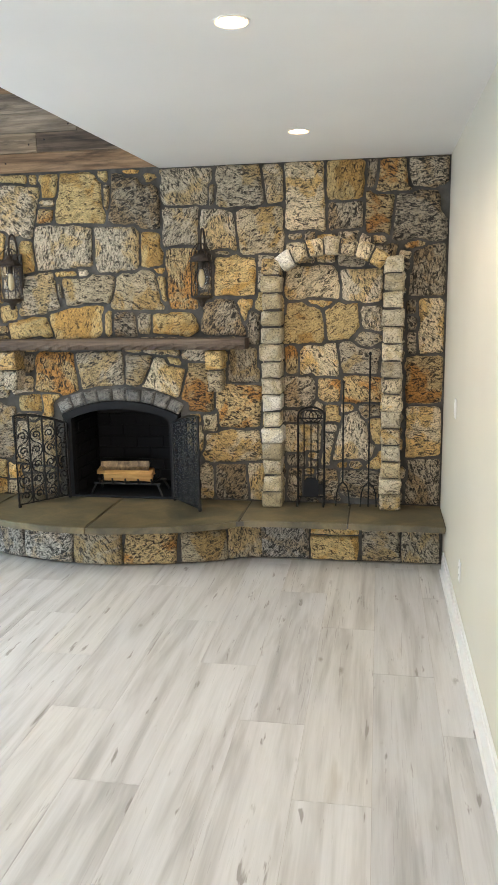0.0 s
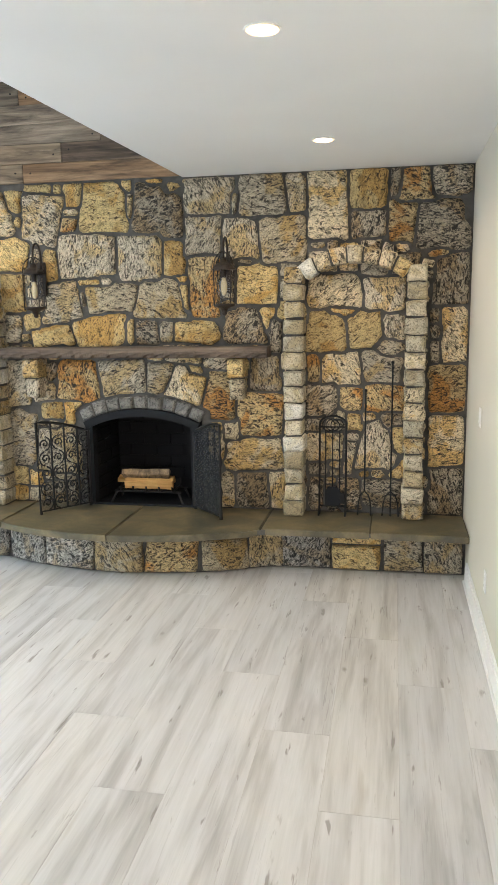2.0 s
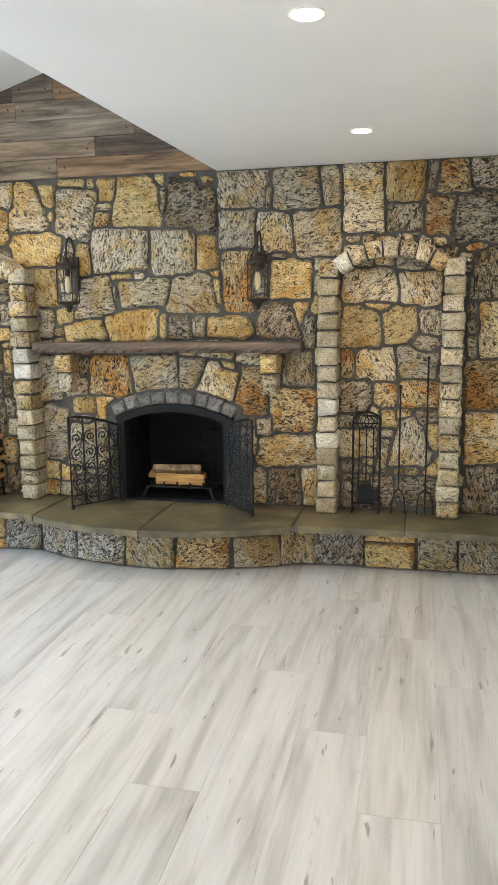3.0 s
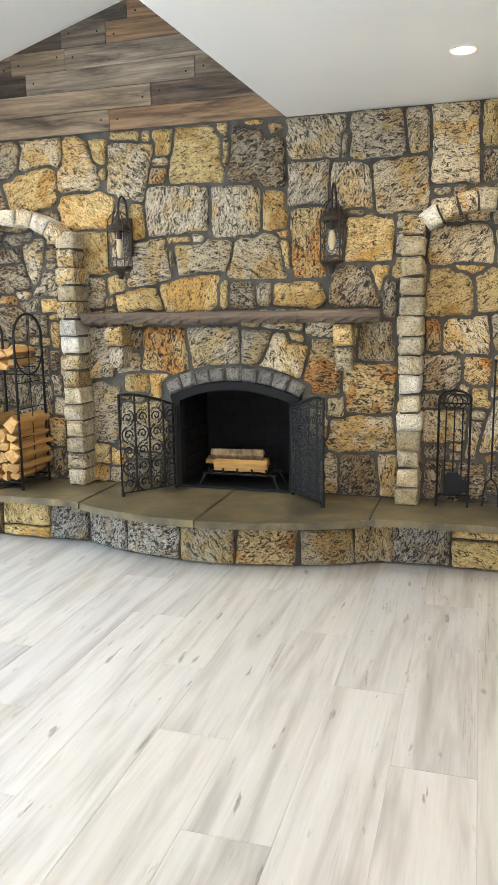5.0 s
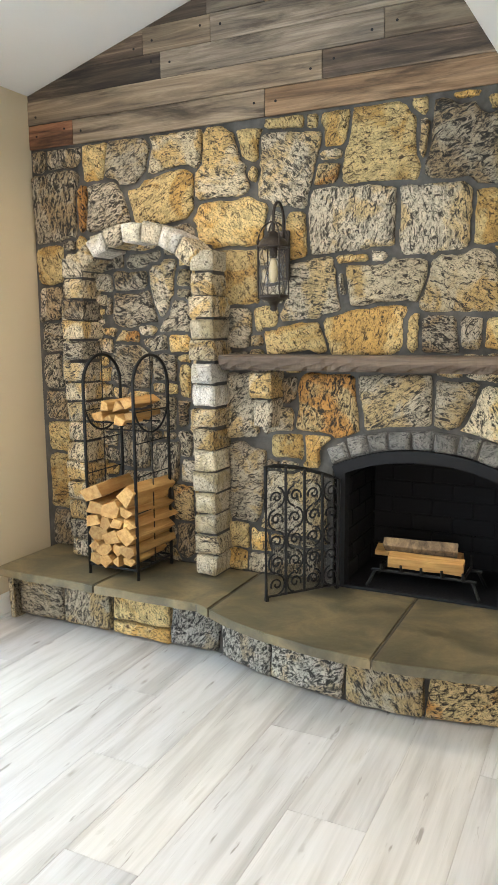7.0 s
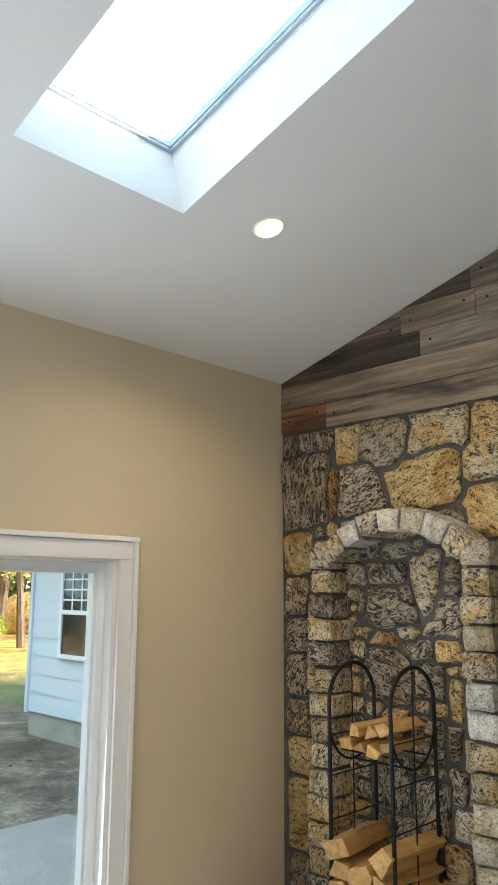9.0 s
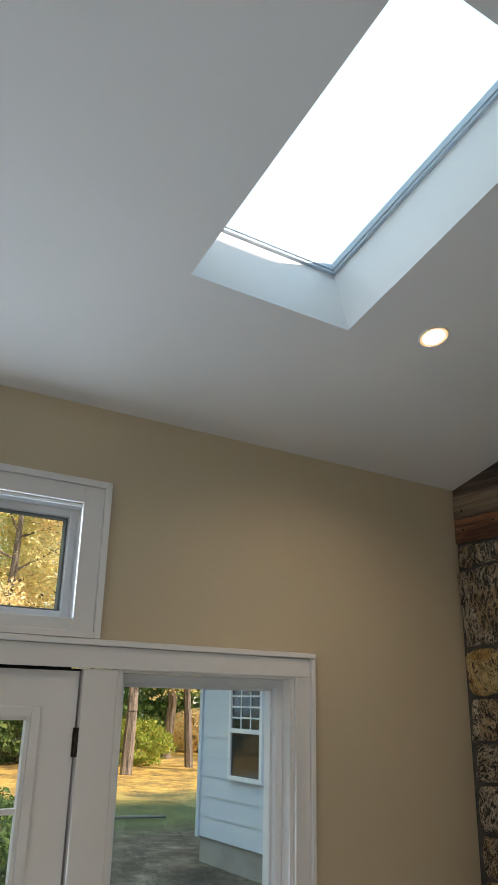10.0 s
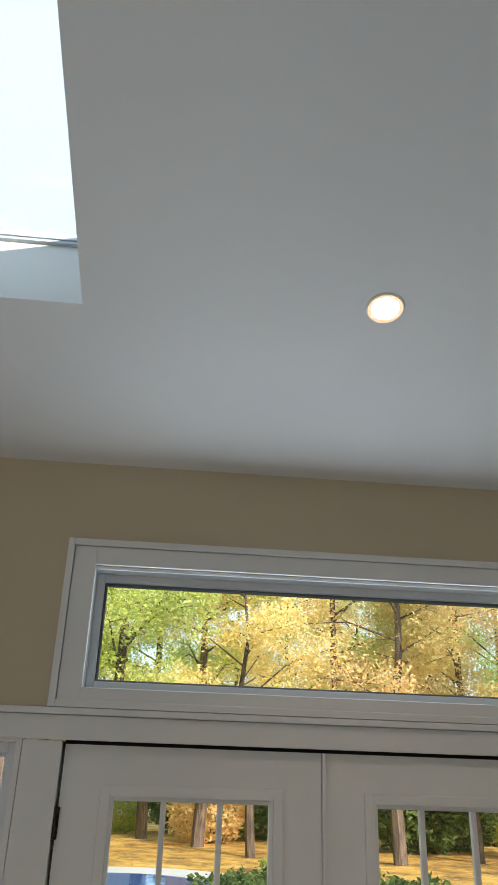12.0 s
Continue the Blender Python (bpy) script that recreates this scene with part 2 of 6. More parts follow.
M["iron"] = make_black_iron()
M["firesteel"] = make_black_iron("soot_black_steel", (0.008, 0.009, 0.011), 0.7)
M["firebrick"] = make_black_iron("sooty_firebrick", (0.007, 0.007, 0.008), 0.75)
M["bark"] = make_barn_wood("split_log_bark", [(0.09, 0.06, 0.035), (0.20, 0.135, 0.075), (0.34, 0.23, 0.12)])
M["bronze"] = make_black_iron("oil_rubbed_bronze", (0.035, 0.026, 0.02), 0.4)
M["white_plastic"] = material("white_plastic", (0.8, 0.79, 0.76), 0.35)
M["vinyl"] = wall_paint("white_vinyl", (0.78, 0.80, 0.82), 0.35)
M["alu"] = material("grey_window_seal", (0.16, 0.17, 0.18), 0.5)


def make_glass(name, gloss=1.0):
    m = material(name)
    t = m.node_tree
    t.nodes.remove(bsdf(m))
    out = t.nodes["Material Output"]
    clear = t.nodes.new("ShaderNodeBsdfTransparent")
    shine = t.nodes.new("ShaderNodeBsdfGlossy")
    shine.inputs["Roughness"].default_value = 0.02
    fres = t.nodes.new("ShaderNodeLayerWeight")
    fres.inputs["Blend"].default_value = 0.3
    weak = t.nodes.new("ShaderNodeMath")
    weak.operation = "MULTIPLY_ADD"
    weak.inputs[1].default_value, weak.inputs[2].default_value = 0.22 * gloss, 0.035 * gloss
    wire(m, fres.outputs["Facing"], weak.inputs[0])
    mx = t.nodes.new("ShaderNodeMixShader")
    wire(m, weak.outputs[0], mx.inputs[0])
    wire(m, clear.outputs[0], mx.inputs[1])
    wire(m, shine.outputs[0], mx.inputs[2])
    wire(m, mx.outputs[0], out.inputs["Surface"])
    return m


M["glass"] = make_glass("window_glass", 0.7)
M["lamp_glass"] = make_glass("lantern_glass", 0.9)


def glow(name, color, strength):
    m = material(name, (0.9, 0.9, 0.9), 0.5)
    bsdf(m).inputs["Emission Color"].default_value = (*color, 1)
    bsdf(m).inputs["Emission Strength"].default_value = strength
    return m


# amber emission that imitates the halo round a lit lens
M["led_halo"] = glow("led_halo_glow", (1.0, 0.55, 0.18), 0.75)
M["led"] = glow("led_lens", (1.0, 0.84, 0.62), 14.0)

# ---- building blocks ----
def part(name, bm, mat, parent=None, label="", smooth=False):
    """Links a bmesh as one mesh object, under a thing or a part."""
    me = bpy.data.meshes.new(name)
    bmesh.ops.recalc_face_normals(bm, faces=bm.faces[:])
    bm.to_mesh(me)
    bm.free()
    me.materials.append(mat)
    if smooth:
        for p in me.polygons:
            p.use_smooth = True
    ob = new(name, me)
    if parent:
        ob.parent = parent
    if label:
        tagged(ob, label)
    return ob


def thing(name, label, category, at=(0, 0, 0), turn=0.0, group="", kind=""):
    ob = new(name)
    ob.matrix_basis = pose(*at, 0, 0, turn)
    return tagged(ob, label, category, group, kind)


def add_box(bm, lo, hi, bevel=0.0):
    c = [(a + b) / 2 for a, b in zip(lo, hi)]
    s = [abs(b - a) for a, b in zip(lo, hi)]
    g = bmesh.ops.create_cube(bm, size=1.0, matrix=Matrix.Translation(c) @ Matrix.Diagonal((*s, 1)))
    if bevel:
        edges = list({e for v in g["verts"] for e in v.link_edges})
        bmesh.ops.bevel(bm, geom=edges, offset=bevel, segments=2, affect="EDGES", profile=0.6)
    return bm


def box(lo, hi, bevel=0.0):
    return add_box(bmesh.new(), lo, hi, bevel)


def prism(points, vec, bm=None):
    """Extrudes a flat outline (a list of 3D points) by a vector."""
    bm = bm or bmesh.new()
    a = [bm.verts.new(p) for p in points]
    b = [bm.verts.new(Vector(p) + Vector(vec)) for p in points]
    n = len(a)
    bm.faces.new(a)
    bm.faces.new(b[::-1])
    for i in range(n):
        bm.faces.new((a[i], b[i], b[(i + 1) % n], a[(i + 1) % n]))
    return bm


def tube(bm, points, radius, sides=8, closed=False):
    """A round bar along a line of points."""
    pts = [Vector(p) for p in points]
    rings = []
    n = len(pts)
    ref = Vector((0.13, 0.21, 0.97))
    for i, p in enumerate(pts):
        a = pts[i - 1] if (i or closed) else p
        b = pts[(i + 1) % n] if (i < n - 1 or closed) else p
        d = (b - a).normalized()
        u = d.cross(ref)
        if u.length < 0.1:
            u = d.cross(Vector((1, 0, 0)))
        u.normalize()
        w = d.cross(u)
        rings.append([bm.verts.new(p + (u * math.cos(k) + w * math.sin(k)) * radius) for k in (2 * math.pi * j / sides for j in range(sides))])
    for i in range(n if closed else n - 1):
        r, q = rings[i], rings[(i + 1) % n]
        for j in range(sides):
            bm.faces.new((r[j], r[(j + 1) % sides], q[(j + 1) % sides], q[j]))
    if not closed:
        bm.faces.new(rings[0][::-1])
        bm.faces.new(rings[-1])
    return bm


def lathe(bm, profile, centre=(0, 0, 0), sides=20):
    """Turns (radius, height) pairs about an upright axis."""
    c = Vector(centre)
    rings = []
    for r, z in profile:
        rings.append([bm.verts.new(c + Vector((max(r, 1e-4) * math.cos(k), max(r, 1e-4) * math.sin(k), z))) for k in (2 * math.pi * j / sides for j in range(sides))])
    for r, q in zip(rings, rings[1:]):
        for j in range(sides):
            bm.faces.new((r[j], r[(j + 1) % sides], q[(j + 1) % sides], q[j]))
    bm.faces.new(rings[0][::-1])
    bm.faces.new(rings[-1])
    return bm


def structure(name, bm, mat, label, category):
    return tagged(part(name, bm, mat), label, category, kind="structure")


# ---- the plan, in metres ----
XL, XR = -3.468, 1.325          # inner faces of the window wall and the plain wall
YS, YB = 5.45, -2.6             # stone wall (mortar face) and the wall behind
ZC = 2.768                      # flat ceiling
VAULT_Z, VAULT_SLOPE = 3.085, 0.285
HEARTH = 0.35
GROUND = -0.22


def vault(x):
    return VAULT_Z + VAULT_SLOPE * (x - XL)


def soffit_x(y):
    """The free edge of the flat ceiling runs a little askew."""
    return -0.69 - 0.05 * (YS - y)


# floor slab under the planks
structure("floor", box((XL, YB, -0.2), (XR, YS + 0.9, -0.0016)), M["grout"], "pale wood-look porcelain plank floor with thin grout joints", "floor")

# flat ceiling, with its edge board up to the vault
bm = prism([(soffit_x(YB), YB, ZC), (XR, YB, ZC), (XR, YS, ZC), (soffit_x(YS), YS, ZC)], (0, 0, 0.12))
structure("ceiling_flat", bm, M["ceiling"], "smooth white painted flat ceiling", "ceiling")
bm = prism([(soffit_x(YB), YB, ZC + 0.12), (soffit_x(YS), YS, ZC + 0.12), (soffit_x(YS) + 0.1, YS, ZC + 0.12), (soffit_x(YB) + 0.1, YB, ZC + 0.12)], (0, 0, 1.45))
structure("wall_above_ceiling", bm, M["ceiling"], "white painted upstand between flat ceiling and vault", "wall")

# vaulted ceiling with two skylight holes
SKY_X = (-2.665, -1.56)
SKY_Y = ((3.275, 3.995), (0.775, 1.495))
XV = -0.55


def slope_slab(bm, x0, x1, y0, y1, thick=0.27):
    n = Vector((-VAULT_SLOPE, 0, 1)).normalized() * thick
    prism([(x0, y0, vault(x0)), (x1, y0, vault(x1)), (x1, y1, vault(x1)), (x0, y1, vault(x0))], n, bm)


bm = bmesh.new()
slope_slab(bm, XL - 0.2, SKY_X[0], YB, YS + 0.1)
slope_slab(bm, SKY_X[1], XV, YB, YS + 0.1)
ys = [YB, SKY_Y[1][0], SKY_Y[1][1], SKY_Y[0][0], SKY_Y[0][1], YS + 0.1]
for a, b in ((ys[0], ys[1]), (ys[2], ys[3]), (ys[4], ys[5])):
    slope_slab(bm, SKY_X[0], SKY_X[1], a, b)
structure("ceiling_vault", bm, M["ceiling"], "white painted sloping ceiling with two skylight wells", "ceiling")

# plain wall and the wall behind the camera
structure("wall_plain", box((XR, YB, -0.2), (XR + 0.15, YS + 0.2, ZC + 0.15)), M["wall_grey"], "plain pale painted wall with a switch and outlet", "wall")
# a wide unseen opening, made up so a fill lamp can light from behind
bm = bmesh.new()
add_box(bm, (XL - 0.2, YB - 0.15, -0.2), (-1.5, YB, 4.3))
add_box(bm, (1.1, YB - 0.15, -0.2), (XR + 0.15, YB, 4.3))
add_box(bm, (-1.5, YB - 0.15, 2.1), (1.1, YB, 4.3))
structure("wall_back", bm, M["wall"], "plain painted unseen wall with an added opening for the fill lamp", "wall")

# window wall, with the openings cut through
DOOR_Y = (1.36, 2.416, 3.47)
SIDE_R, SIDE_L = (3.47, 4.32), (0.50, 1.36)
HEAD = 2.04
TRANSOM_Y, TRANSOM_Z = (1.53, 3.29), (2.20, 2.66)
WALL_T = 0.16
bm = bmesh.new()
xo = XL - WALL_T
add_box(bm, (xo, YB - 0.15, -0.2), (XL, SIDE_L[0], 2.11))
add_box(bm, (xo, SIDE_R[1], -0.2), (XL, YS + 0.3, 2.11))
add_box(bm, (xo, SIDE_L[0], HEAD), (XL, SIDE_R[1], 2.11))
add_box(bm, (xo, YB - 0.15, 2.11), (XL, TRANSOM_Y[0], 3.2))
add_box(bm, (xo, TRANSOM_Y[1], 2.11), (XL, YS + 0.3, 3.2))
add_box(bm, (xo, TRANSOM_Y[0], 2.11), (XL, TRANSOM_Y[1], TRANSOM_Z[0]))
add_box(bm, (xo, TRANSOM_Y[0], TRANSOM_Z[1]), (XL, TRANSOM_Y[1], 3.2))
structure("wall_window", bm, M["wall"], "tan painted wall round the glazed doors", "wall")

# stone wall core (mortar bed) with the firebox opening
FB = (-1.47, -0.65, 0.35, 0.90, 1.05)   # left, right, bottom, spring, crown
bm = bmesh.new()
add_box(bm, (XL, YS, -0.2), (FB[0] - 0.06, YS + 0.25, ZC + 0.02))
add_box(bm, (FB[1] + 0.06, YS, -0.2), (XR, YS + 0.25, ZC + 0.02))
add_box(bm, (FB[0] - 0.06, YS, 1.10), (FB[1] + 0.06, YS + 0.25, ZC + 0.02))
add_box(bm, (FB[0] - 0.06, YS, -0.2), (FB[1] + 0.06, YS + 0.25, 0.30))
stone_wall = structure("wall_stone", bm, M["mortar"], "rustic fieldstone chimney wall with dark raked mortar", "wall")
structure("wall_gable", box((XL, YS + 0.02, ZC + 0.02), (XR, YS + 0.25, 4.3)), M["barn_dark"], "gable wall behind reclaimed barn boards", "wall")
# unseen slab, added to close the top and cast the house's shadow
structure("roof_cover", box((XV - 0.3, YB - 0.3, 4.25), (XR + 0.4, YS + 0.5, 4.45)), M["barn_dark"], "unseen roof slab added over the flat ceiling to cast shadow", "roof")

# ---- fieldstones ----
def clip(poly, n, d):
    """Keeps the side of a convex outline where n . p <= d."""
    out = []
    for i, p in enumerate(poly):
        q = poly[(i + 1) % len(poly)]
        a, b = n[0] * p[0] + n[1] * p[1] - d, n[0] * q[0] + n[1] * q[1] - d
        if a <= 0:
            out.append(p)
        if a * b < 0:
            k = a / (a - b)
            out.append((p[0] + (q[0] - p[0]) * k, p[1] + (q[1] - p[1]) * k))
    return out


def shrink(poly, gap):
    """Moves the sides of a convex outline inwards."""
    area = sum(p[0] * q[1] - q[0] * p[1] for p, q in zip(poly, poly[1:] + poly[:1]))
    if area < 0:
        poly = poly[::-1]
    out = poly
    for p, q in zip(poly, poly[1:] + poly[:1]):
        e = (q[0] - p[0], q[1] - p[1])
        l = math.hypot(*e)
        if l < 1e-5:
            continue
        n = (e[1] / l, -e[0] / l)
        out = clip(out, n, n[0] * p[0] + n[1] * p[1] - gap)
    return out


def rough_outline(poly, rng, step=0.06, wobble=0.004):
    """Rounds the corners and roughens the sides."""
    cut = []
    for i, p in enumerate(poly):
        a, b = poly[i - 1], poly[(i + 1) % len(poly)]
        for q in (a, b):
            l = math.hypot(q[0] - p[0], q[1] - p[1])
            k = min(0.3, rng.uniform(0.004, 0.012) / max(l, 1e-4))
            cut.append((p[0] + (q[0] - p[0]) * k, p[1] + (q[1] - p[1]) * k))
    pts = []
    for p, q in zip(cut, cut[1:] + cut[:1]):
        l = math.hypot(q[0] - p[0], q[1] - p[1])
        m = max(1, round(l / step))
        for j in range(m):
            k = j / m
            pts.append((p[0] + (q[0] - p[0]) * k + rng.uniform(-wobble, wobble), p[1] + (q[1] - p[1]) * k + rng.uniform(-wobble, wobble)))
    return pts


def stone_mesh(poly, depth, rng, relief=0.008, warp=None, edge=0.014):
    """A split stone: upright sides, a chipped arris and an uneven face. Returns its mesh and its centre (u, v)."""
    cu, cv = sum(p[0] for p in poly) / len(poly), sum(p[1] for p in poly) / len(poly)
    line = rough_outline(poly, rng)
    n = len(line)
    size = min(max(p[0] for p in poly) - min(p[0] for p in poly), max(p[1] for p in poly) - min(p[1] for p in poly))
    e = min(edge, size * 0.16)
    tilt_u, tilt_v = rng.uniform(-0.05, 0.05), rng.uniform(-0.05, 0.05)
    verts, faces = [], []
    for scale, y, j in ((1.0, depth, 0.0), (1.0, e * 0.9, 0.002), (None, 0.0, 0.3), (0.62, -0.003, 1.0), (0.3, -0.004, 1.0)):
        for u, v in line:
            du, dv = u - cu, v - cv
            l = math.hypot(du, dv)
            s = scale if scale is not None else max(0.55, 1 - e / max(l, 1e-4))
            swell = noise.noise(Vector(((cu + du * s) * 11, 0, (cv + dv * s) * 11))) * 1.3 + noise.noise(Vector(((cu + du * s) * 34, 3, (cv + dv * s) * 34))) * 0.5
            yy = y + relief * swell * j + (tilt_u * du + tilt_v * dv) * (0 if y == depth else 1)
            verts.append((du * s, yy, dv * s))
    verts.append((0, -0.004 + relief * noise.noise(Vector((cu * 11, 0, cv * 11))) * 1.3, 0))
    for r in range(4):
        for i in range(n):
            a, b = r * n + i, r * n + (i + 1) % n
            faces.append((a, b, b + n, a + n))
    for i in range(n):
        faces.append((4 * n + i, 4 * n + (i + 1) % n, 5 * n))
    if warp:
        verts = [(x, y + warp(cu + x) - warp(cu), z) for x, y, z in verts]
    me = bpy.data.meshes.new("stone")
    me.from_pydata(verts, [], faces)
    for p in me.polygons:
        p.use_smooth = p.index >= 2 * n
    me.update()
    return me, cu, cv


def lay_stone(poly, front, depth, mat, parent, rng, name="stone", warp=None, relief=0.008):
    if len(poly) < 3:
        return None
    if sum(p[0] * q[1] - q[0] * p[1] for p, q in zip(poly, poly[1:] + poly[:1])) < 0:
        poly = poly[::-1]
    me, cu, cv = stone_mesh(poly, depth, rng, relief, warp)
    me.materials.append(mat)
    ob = new(name, me)
    ob.location = (cu, front + (warp(cu) if warp else 0), cv)
    ob.parent = parent
    return ob


# where each large stone of the wall lies: centre x and height, width, height, colour
CHIMNEY_TOP = [
    (-2.77, 2.65, 0.26, 0.27, "g"), (-2.45, 2.66, 0.34, 0.19, "t"), (-2.16, 2.57, 0.28, 0.37, "t"), (-2.00, 2.65, 0.16, 0.19, "y"),
    (-1.99, 2.48, 0.10, 0.13, "y"), (-1.80, 2.51, 0.33, 0.36, "g"), (-1.81, 2.74, 0.21, 0.06, "y"), (-1.65, 2.73, 0.04, 0.07, "y"),
    (-1.53, 2.69, 0.12, 0.18, "y"), (-1.55, 2.55, 0.11, 0.04, "g"), (-1.57, 2.47, 0.14, 0.10, "o"), (-1.29, 2.58, 0.36, 0.36, "y"),
    (-2.55, 2.43, 0.42, 0.27, "y"), (-2.12, 2.27, 0.43, 0.26, "y"), (-2.03, 2.75, 0.18, 0.03, "y"), (-1.75, 2.17, 0.12, 0.23, "y"),
    (-1.85, 2.25, 0.11, 0.10, "g"), (-1.44, 2.24, 0.44, 0.31, "g"), (-2.07, 1.98, 0.25, 0.30, "y"), (-1.65, 1.90, 0.30, 0.30, "g"),
    (-1.49, 1.90, 0.04, 0.17, "g"), (-1.43, 2.05, 0.17, 0.04, "y"), (-1.27, 1.92, 0.39, 0.21, "t"), (-2.07, 1.71, 0.13, 0.22, "g"),
    (-1.91, 1.76, 0.12, 0.14, "y"), (-1.75, 1.65, 0.34, 0.16, "y"), (-1.36, 1.69, 0.43, 0.25, "y"),
]
CHIMNEY_RIGHT = [
    (-1.14, 2.73, 0.08, 0.08, "y"), (-1.10, 2.57, 0.05, 0.18, "g"), (-0.88, 2.54, 0.37, 0.35, "d"), (-0.78, 2.68, 0.12, 0.14, "t"),
    (-0.89, 2.75, 0.09, 0.04, "y"), (-0.77, 2.76, 0.10, 0.04, "y"), (-1.04, 2.22, 0.33, 0.34, "g"), (-0.77, 2.21, 0.13, 0.23, "y"),
    (-0.51, 2.63, 0.34, 0.24, "g"), (-0.55, 2.36, 0.27, 0.26, "g"), (-0.12, 2.62, 0.32, 0.26, "g"), (-0.31, 2.56, 0.05, 0.14, "g"),
    (-0.27, 2.33, 0.27, 0.27, "g"), (0.03, 2.31, 0.34, 0.32, "t"), (0.14, 2.62, 0.14, 0.23, "g"), (-0.54, 2.00, 0.22, 0.43, "o"),
    (-0.72, 2.05, 0.06, 0.03, "y"), (-0.88, 1.92, 0.35, 0.27, "t"), (-0.70, 1.92, 0.06, 0.20, "y"), (-0.15, 2.01, 0.30, 0.27, "y"),
    (-0.25, 2.17, 0.10, 0.04, "t"), (-0.59, 1.67, 0.36, 0.15, "y"), (-1.01, 1.67, 0.16, 0.16, "d"), (-1.13, 1.68, 0.08, 0.17, "y"),
    (-0.84, 1.67, 0.06, 0.15, "g"), (-0.26, 1.71, 0.30, 0.26, "d"), (-0.09, 1.76, 0.08, 0.16, "y"), (-0.03, 1.64, 0.10, 0.22, "d"),
    (-0.44, 1.70, 0.05, 0.07, "y"),
]
CHIMNEY_LOW = [
    (-2.05, 1.30, 0.22, 0.36, "g"), (-1.56, 1.32, 0.31, 0.32, "o"), (-1.20, 1.34, 0.37, 0.29, "g"), (-2.02, 0.87, 0.21, 0.43, "g"),
    (-1.96, 1.07, 0.10, 0.04, "y"), (-1.78, 1.08, 0.19, 0.15, "y"), (-1.62, 1.07, 0.14, 0.16, "y"), (-1.76, 0.76, 0.35, 0.36, "g"),
    (-2.08, 0.55, 0.11, 0.13, "y"), (-2.10, 0.42, 0.12, 0.12, "y"), (-1.95, 0.54, 0.11, 0.12, "y"), (-1.96, 0.41, 0.11, 0.10, "t"),
    (-1.74, 0.43, 0.25, 0.20, "d"), (-0.91, 1.34, 0.20, 0.24, "g"), (-0.71, 1.27, 0.29, 0.27, "t"), (-0.72, 1.47, 0.28, 0.05, "g"),
    (-0.63, 1.39, 0.12, 0.07, "y"), (-0.45, 1.21, 0.21, 0.38, "o"), (-0.10, 1.37, 0.23, 0.26, "g"), (-0.13, 1.07, 0.34, 0.32, "o"),
    (-0.37, 0.94, 0.12, 0.14, "t"), (-0.19, 0.76, 0.45, 0.24, "t"), (-0.40, 0.52, 0.08, 0.29, "t"), (-0.21, 0.50, 0.23, 0.28, "d"),
    (-0.01, 0.51, 0.13, 0.28, "t"), (0.01, 1.42, 0.03, 0.14, "g"), (-1.53, 0.94, 0.08, 0.15, "g"), (-0.47, 0.83, 0.11, 0.21, "t"),
]
# bays and niches get more dark stones, partly to stand for their shade
RIGHT_BAY = [
    (0.34, 2.54, 0.28, 0.47, "t"), (0.62, 2.64, 0.25, 0.29, "y"), (0.95, 2.65, 0.20, 0.20, "o"), (1.17, 2.67, 0.24, 0.19, "d"),
    (0.81, 2.67, 0.05, 0.18, "d"), (0.63, 2.40, 0.22, 0.19, "d"), (0.86, 2.40, 0.17, 0.27, "o"), (1.13, 2.38, 0.34, 0.31, "d"),
    (1.28, 2.47, 0.04, 0.16, "d"), (1.10, 2.19, 0.12, 0.05, "o"), (1.19, 2.01, 0.22, 0.32, "d"), (1.09, 1.77, 0.08, 0.10, "d"),
    (1.10, 1.66, 0.07, 0.09, "d"), (1.10, 1.52, 0.05, 0.15, "d"), (1.22, 1.64, 0.17, 0.37, "t"), (1.18, 1.26, 0.25, 0.33, "o"),
    (1.19, 0.90, 0.24, 0.35, "t"), (1.20, 0.52, 0.24, 0.32, "d"), (0.29, 2.27, 0.10, 0.05, "t"),
]
RIGHT_NICHE = [
    (0.38, 1.96, 0.38, 0.23, "t"), (0.76, 1.93, 0.28, 0.23, "g"), (0.33, 1.66, 0.27, 0.29, "y"), (0.45, 1.80, 0.17, 0.05, "y"),
    (0.62, 1.68, 0.23, 0.24, "y"), (0.82, 1.69, 0.16, 0.16, "g"), (0.79, 1.53, 0.20, 0.15, "g"), (0.25, 1.41, 0.07, 0.22, "o"),
    (0.45, 1.41, 0.27, 0.23, "t"), (0.74, 1.42, 0.28, 0.22, "g"), (0.30, 1.18, 0.20, 0.23, "d"), (0.53, 1.18, 0.14, 0.17, "o"),
    (0.76, 1.19, 0.29, 0.20, "o"), (0.54, 1.02, 0.10, 0.14, "y"), (0.86, 0.89, 0.10, 0.19, "y"), (0.70, 0.85, 0.24, 0.36, "g"),
    (0.33, 0.84, 0.28, 0.22, "t"), (0.51, 0.75, 0.09, 0.26, "g"), (0.27, 0.50, 0.12, 0.24, "d"), (0.50, 0.51, 0.16, 0.22, "d"),
    (0.75, 0.51, 0.29, 0.19, "d"), (0.82, 1.05, 0.16, 0.10, "d"),
]
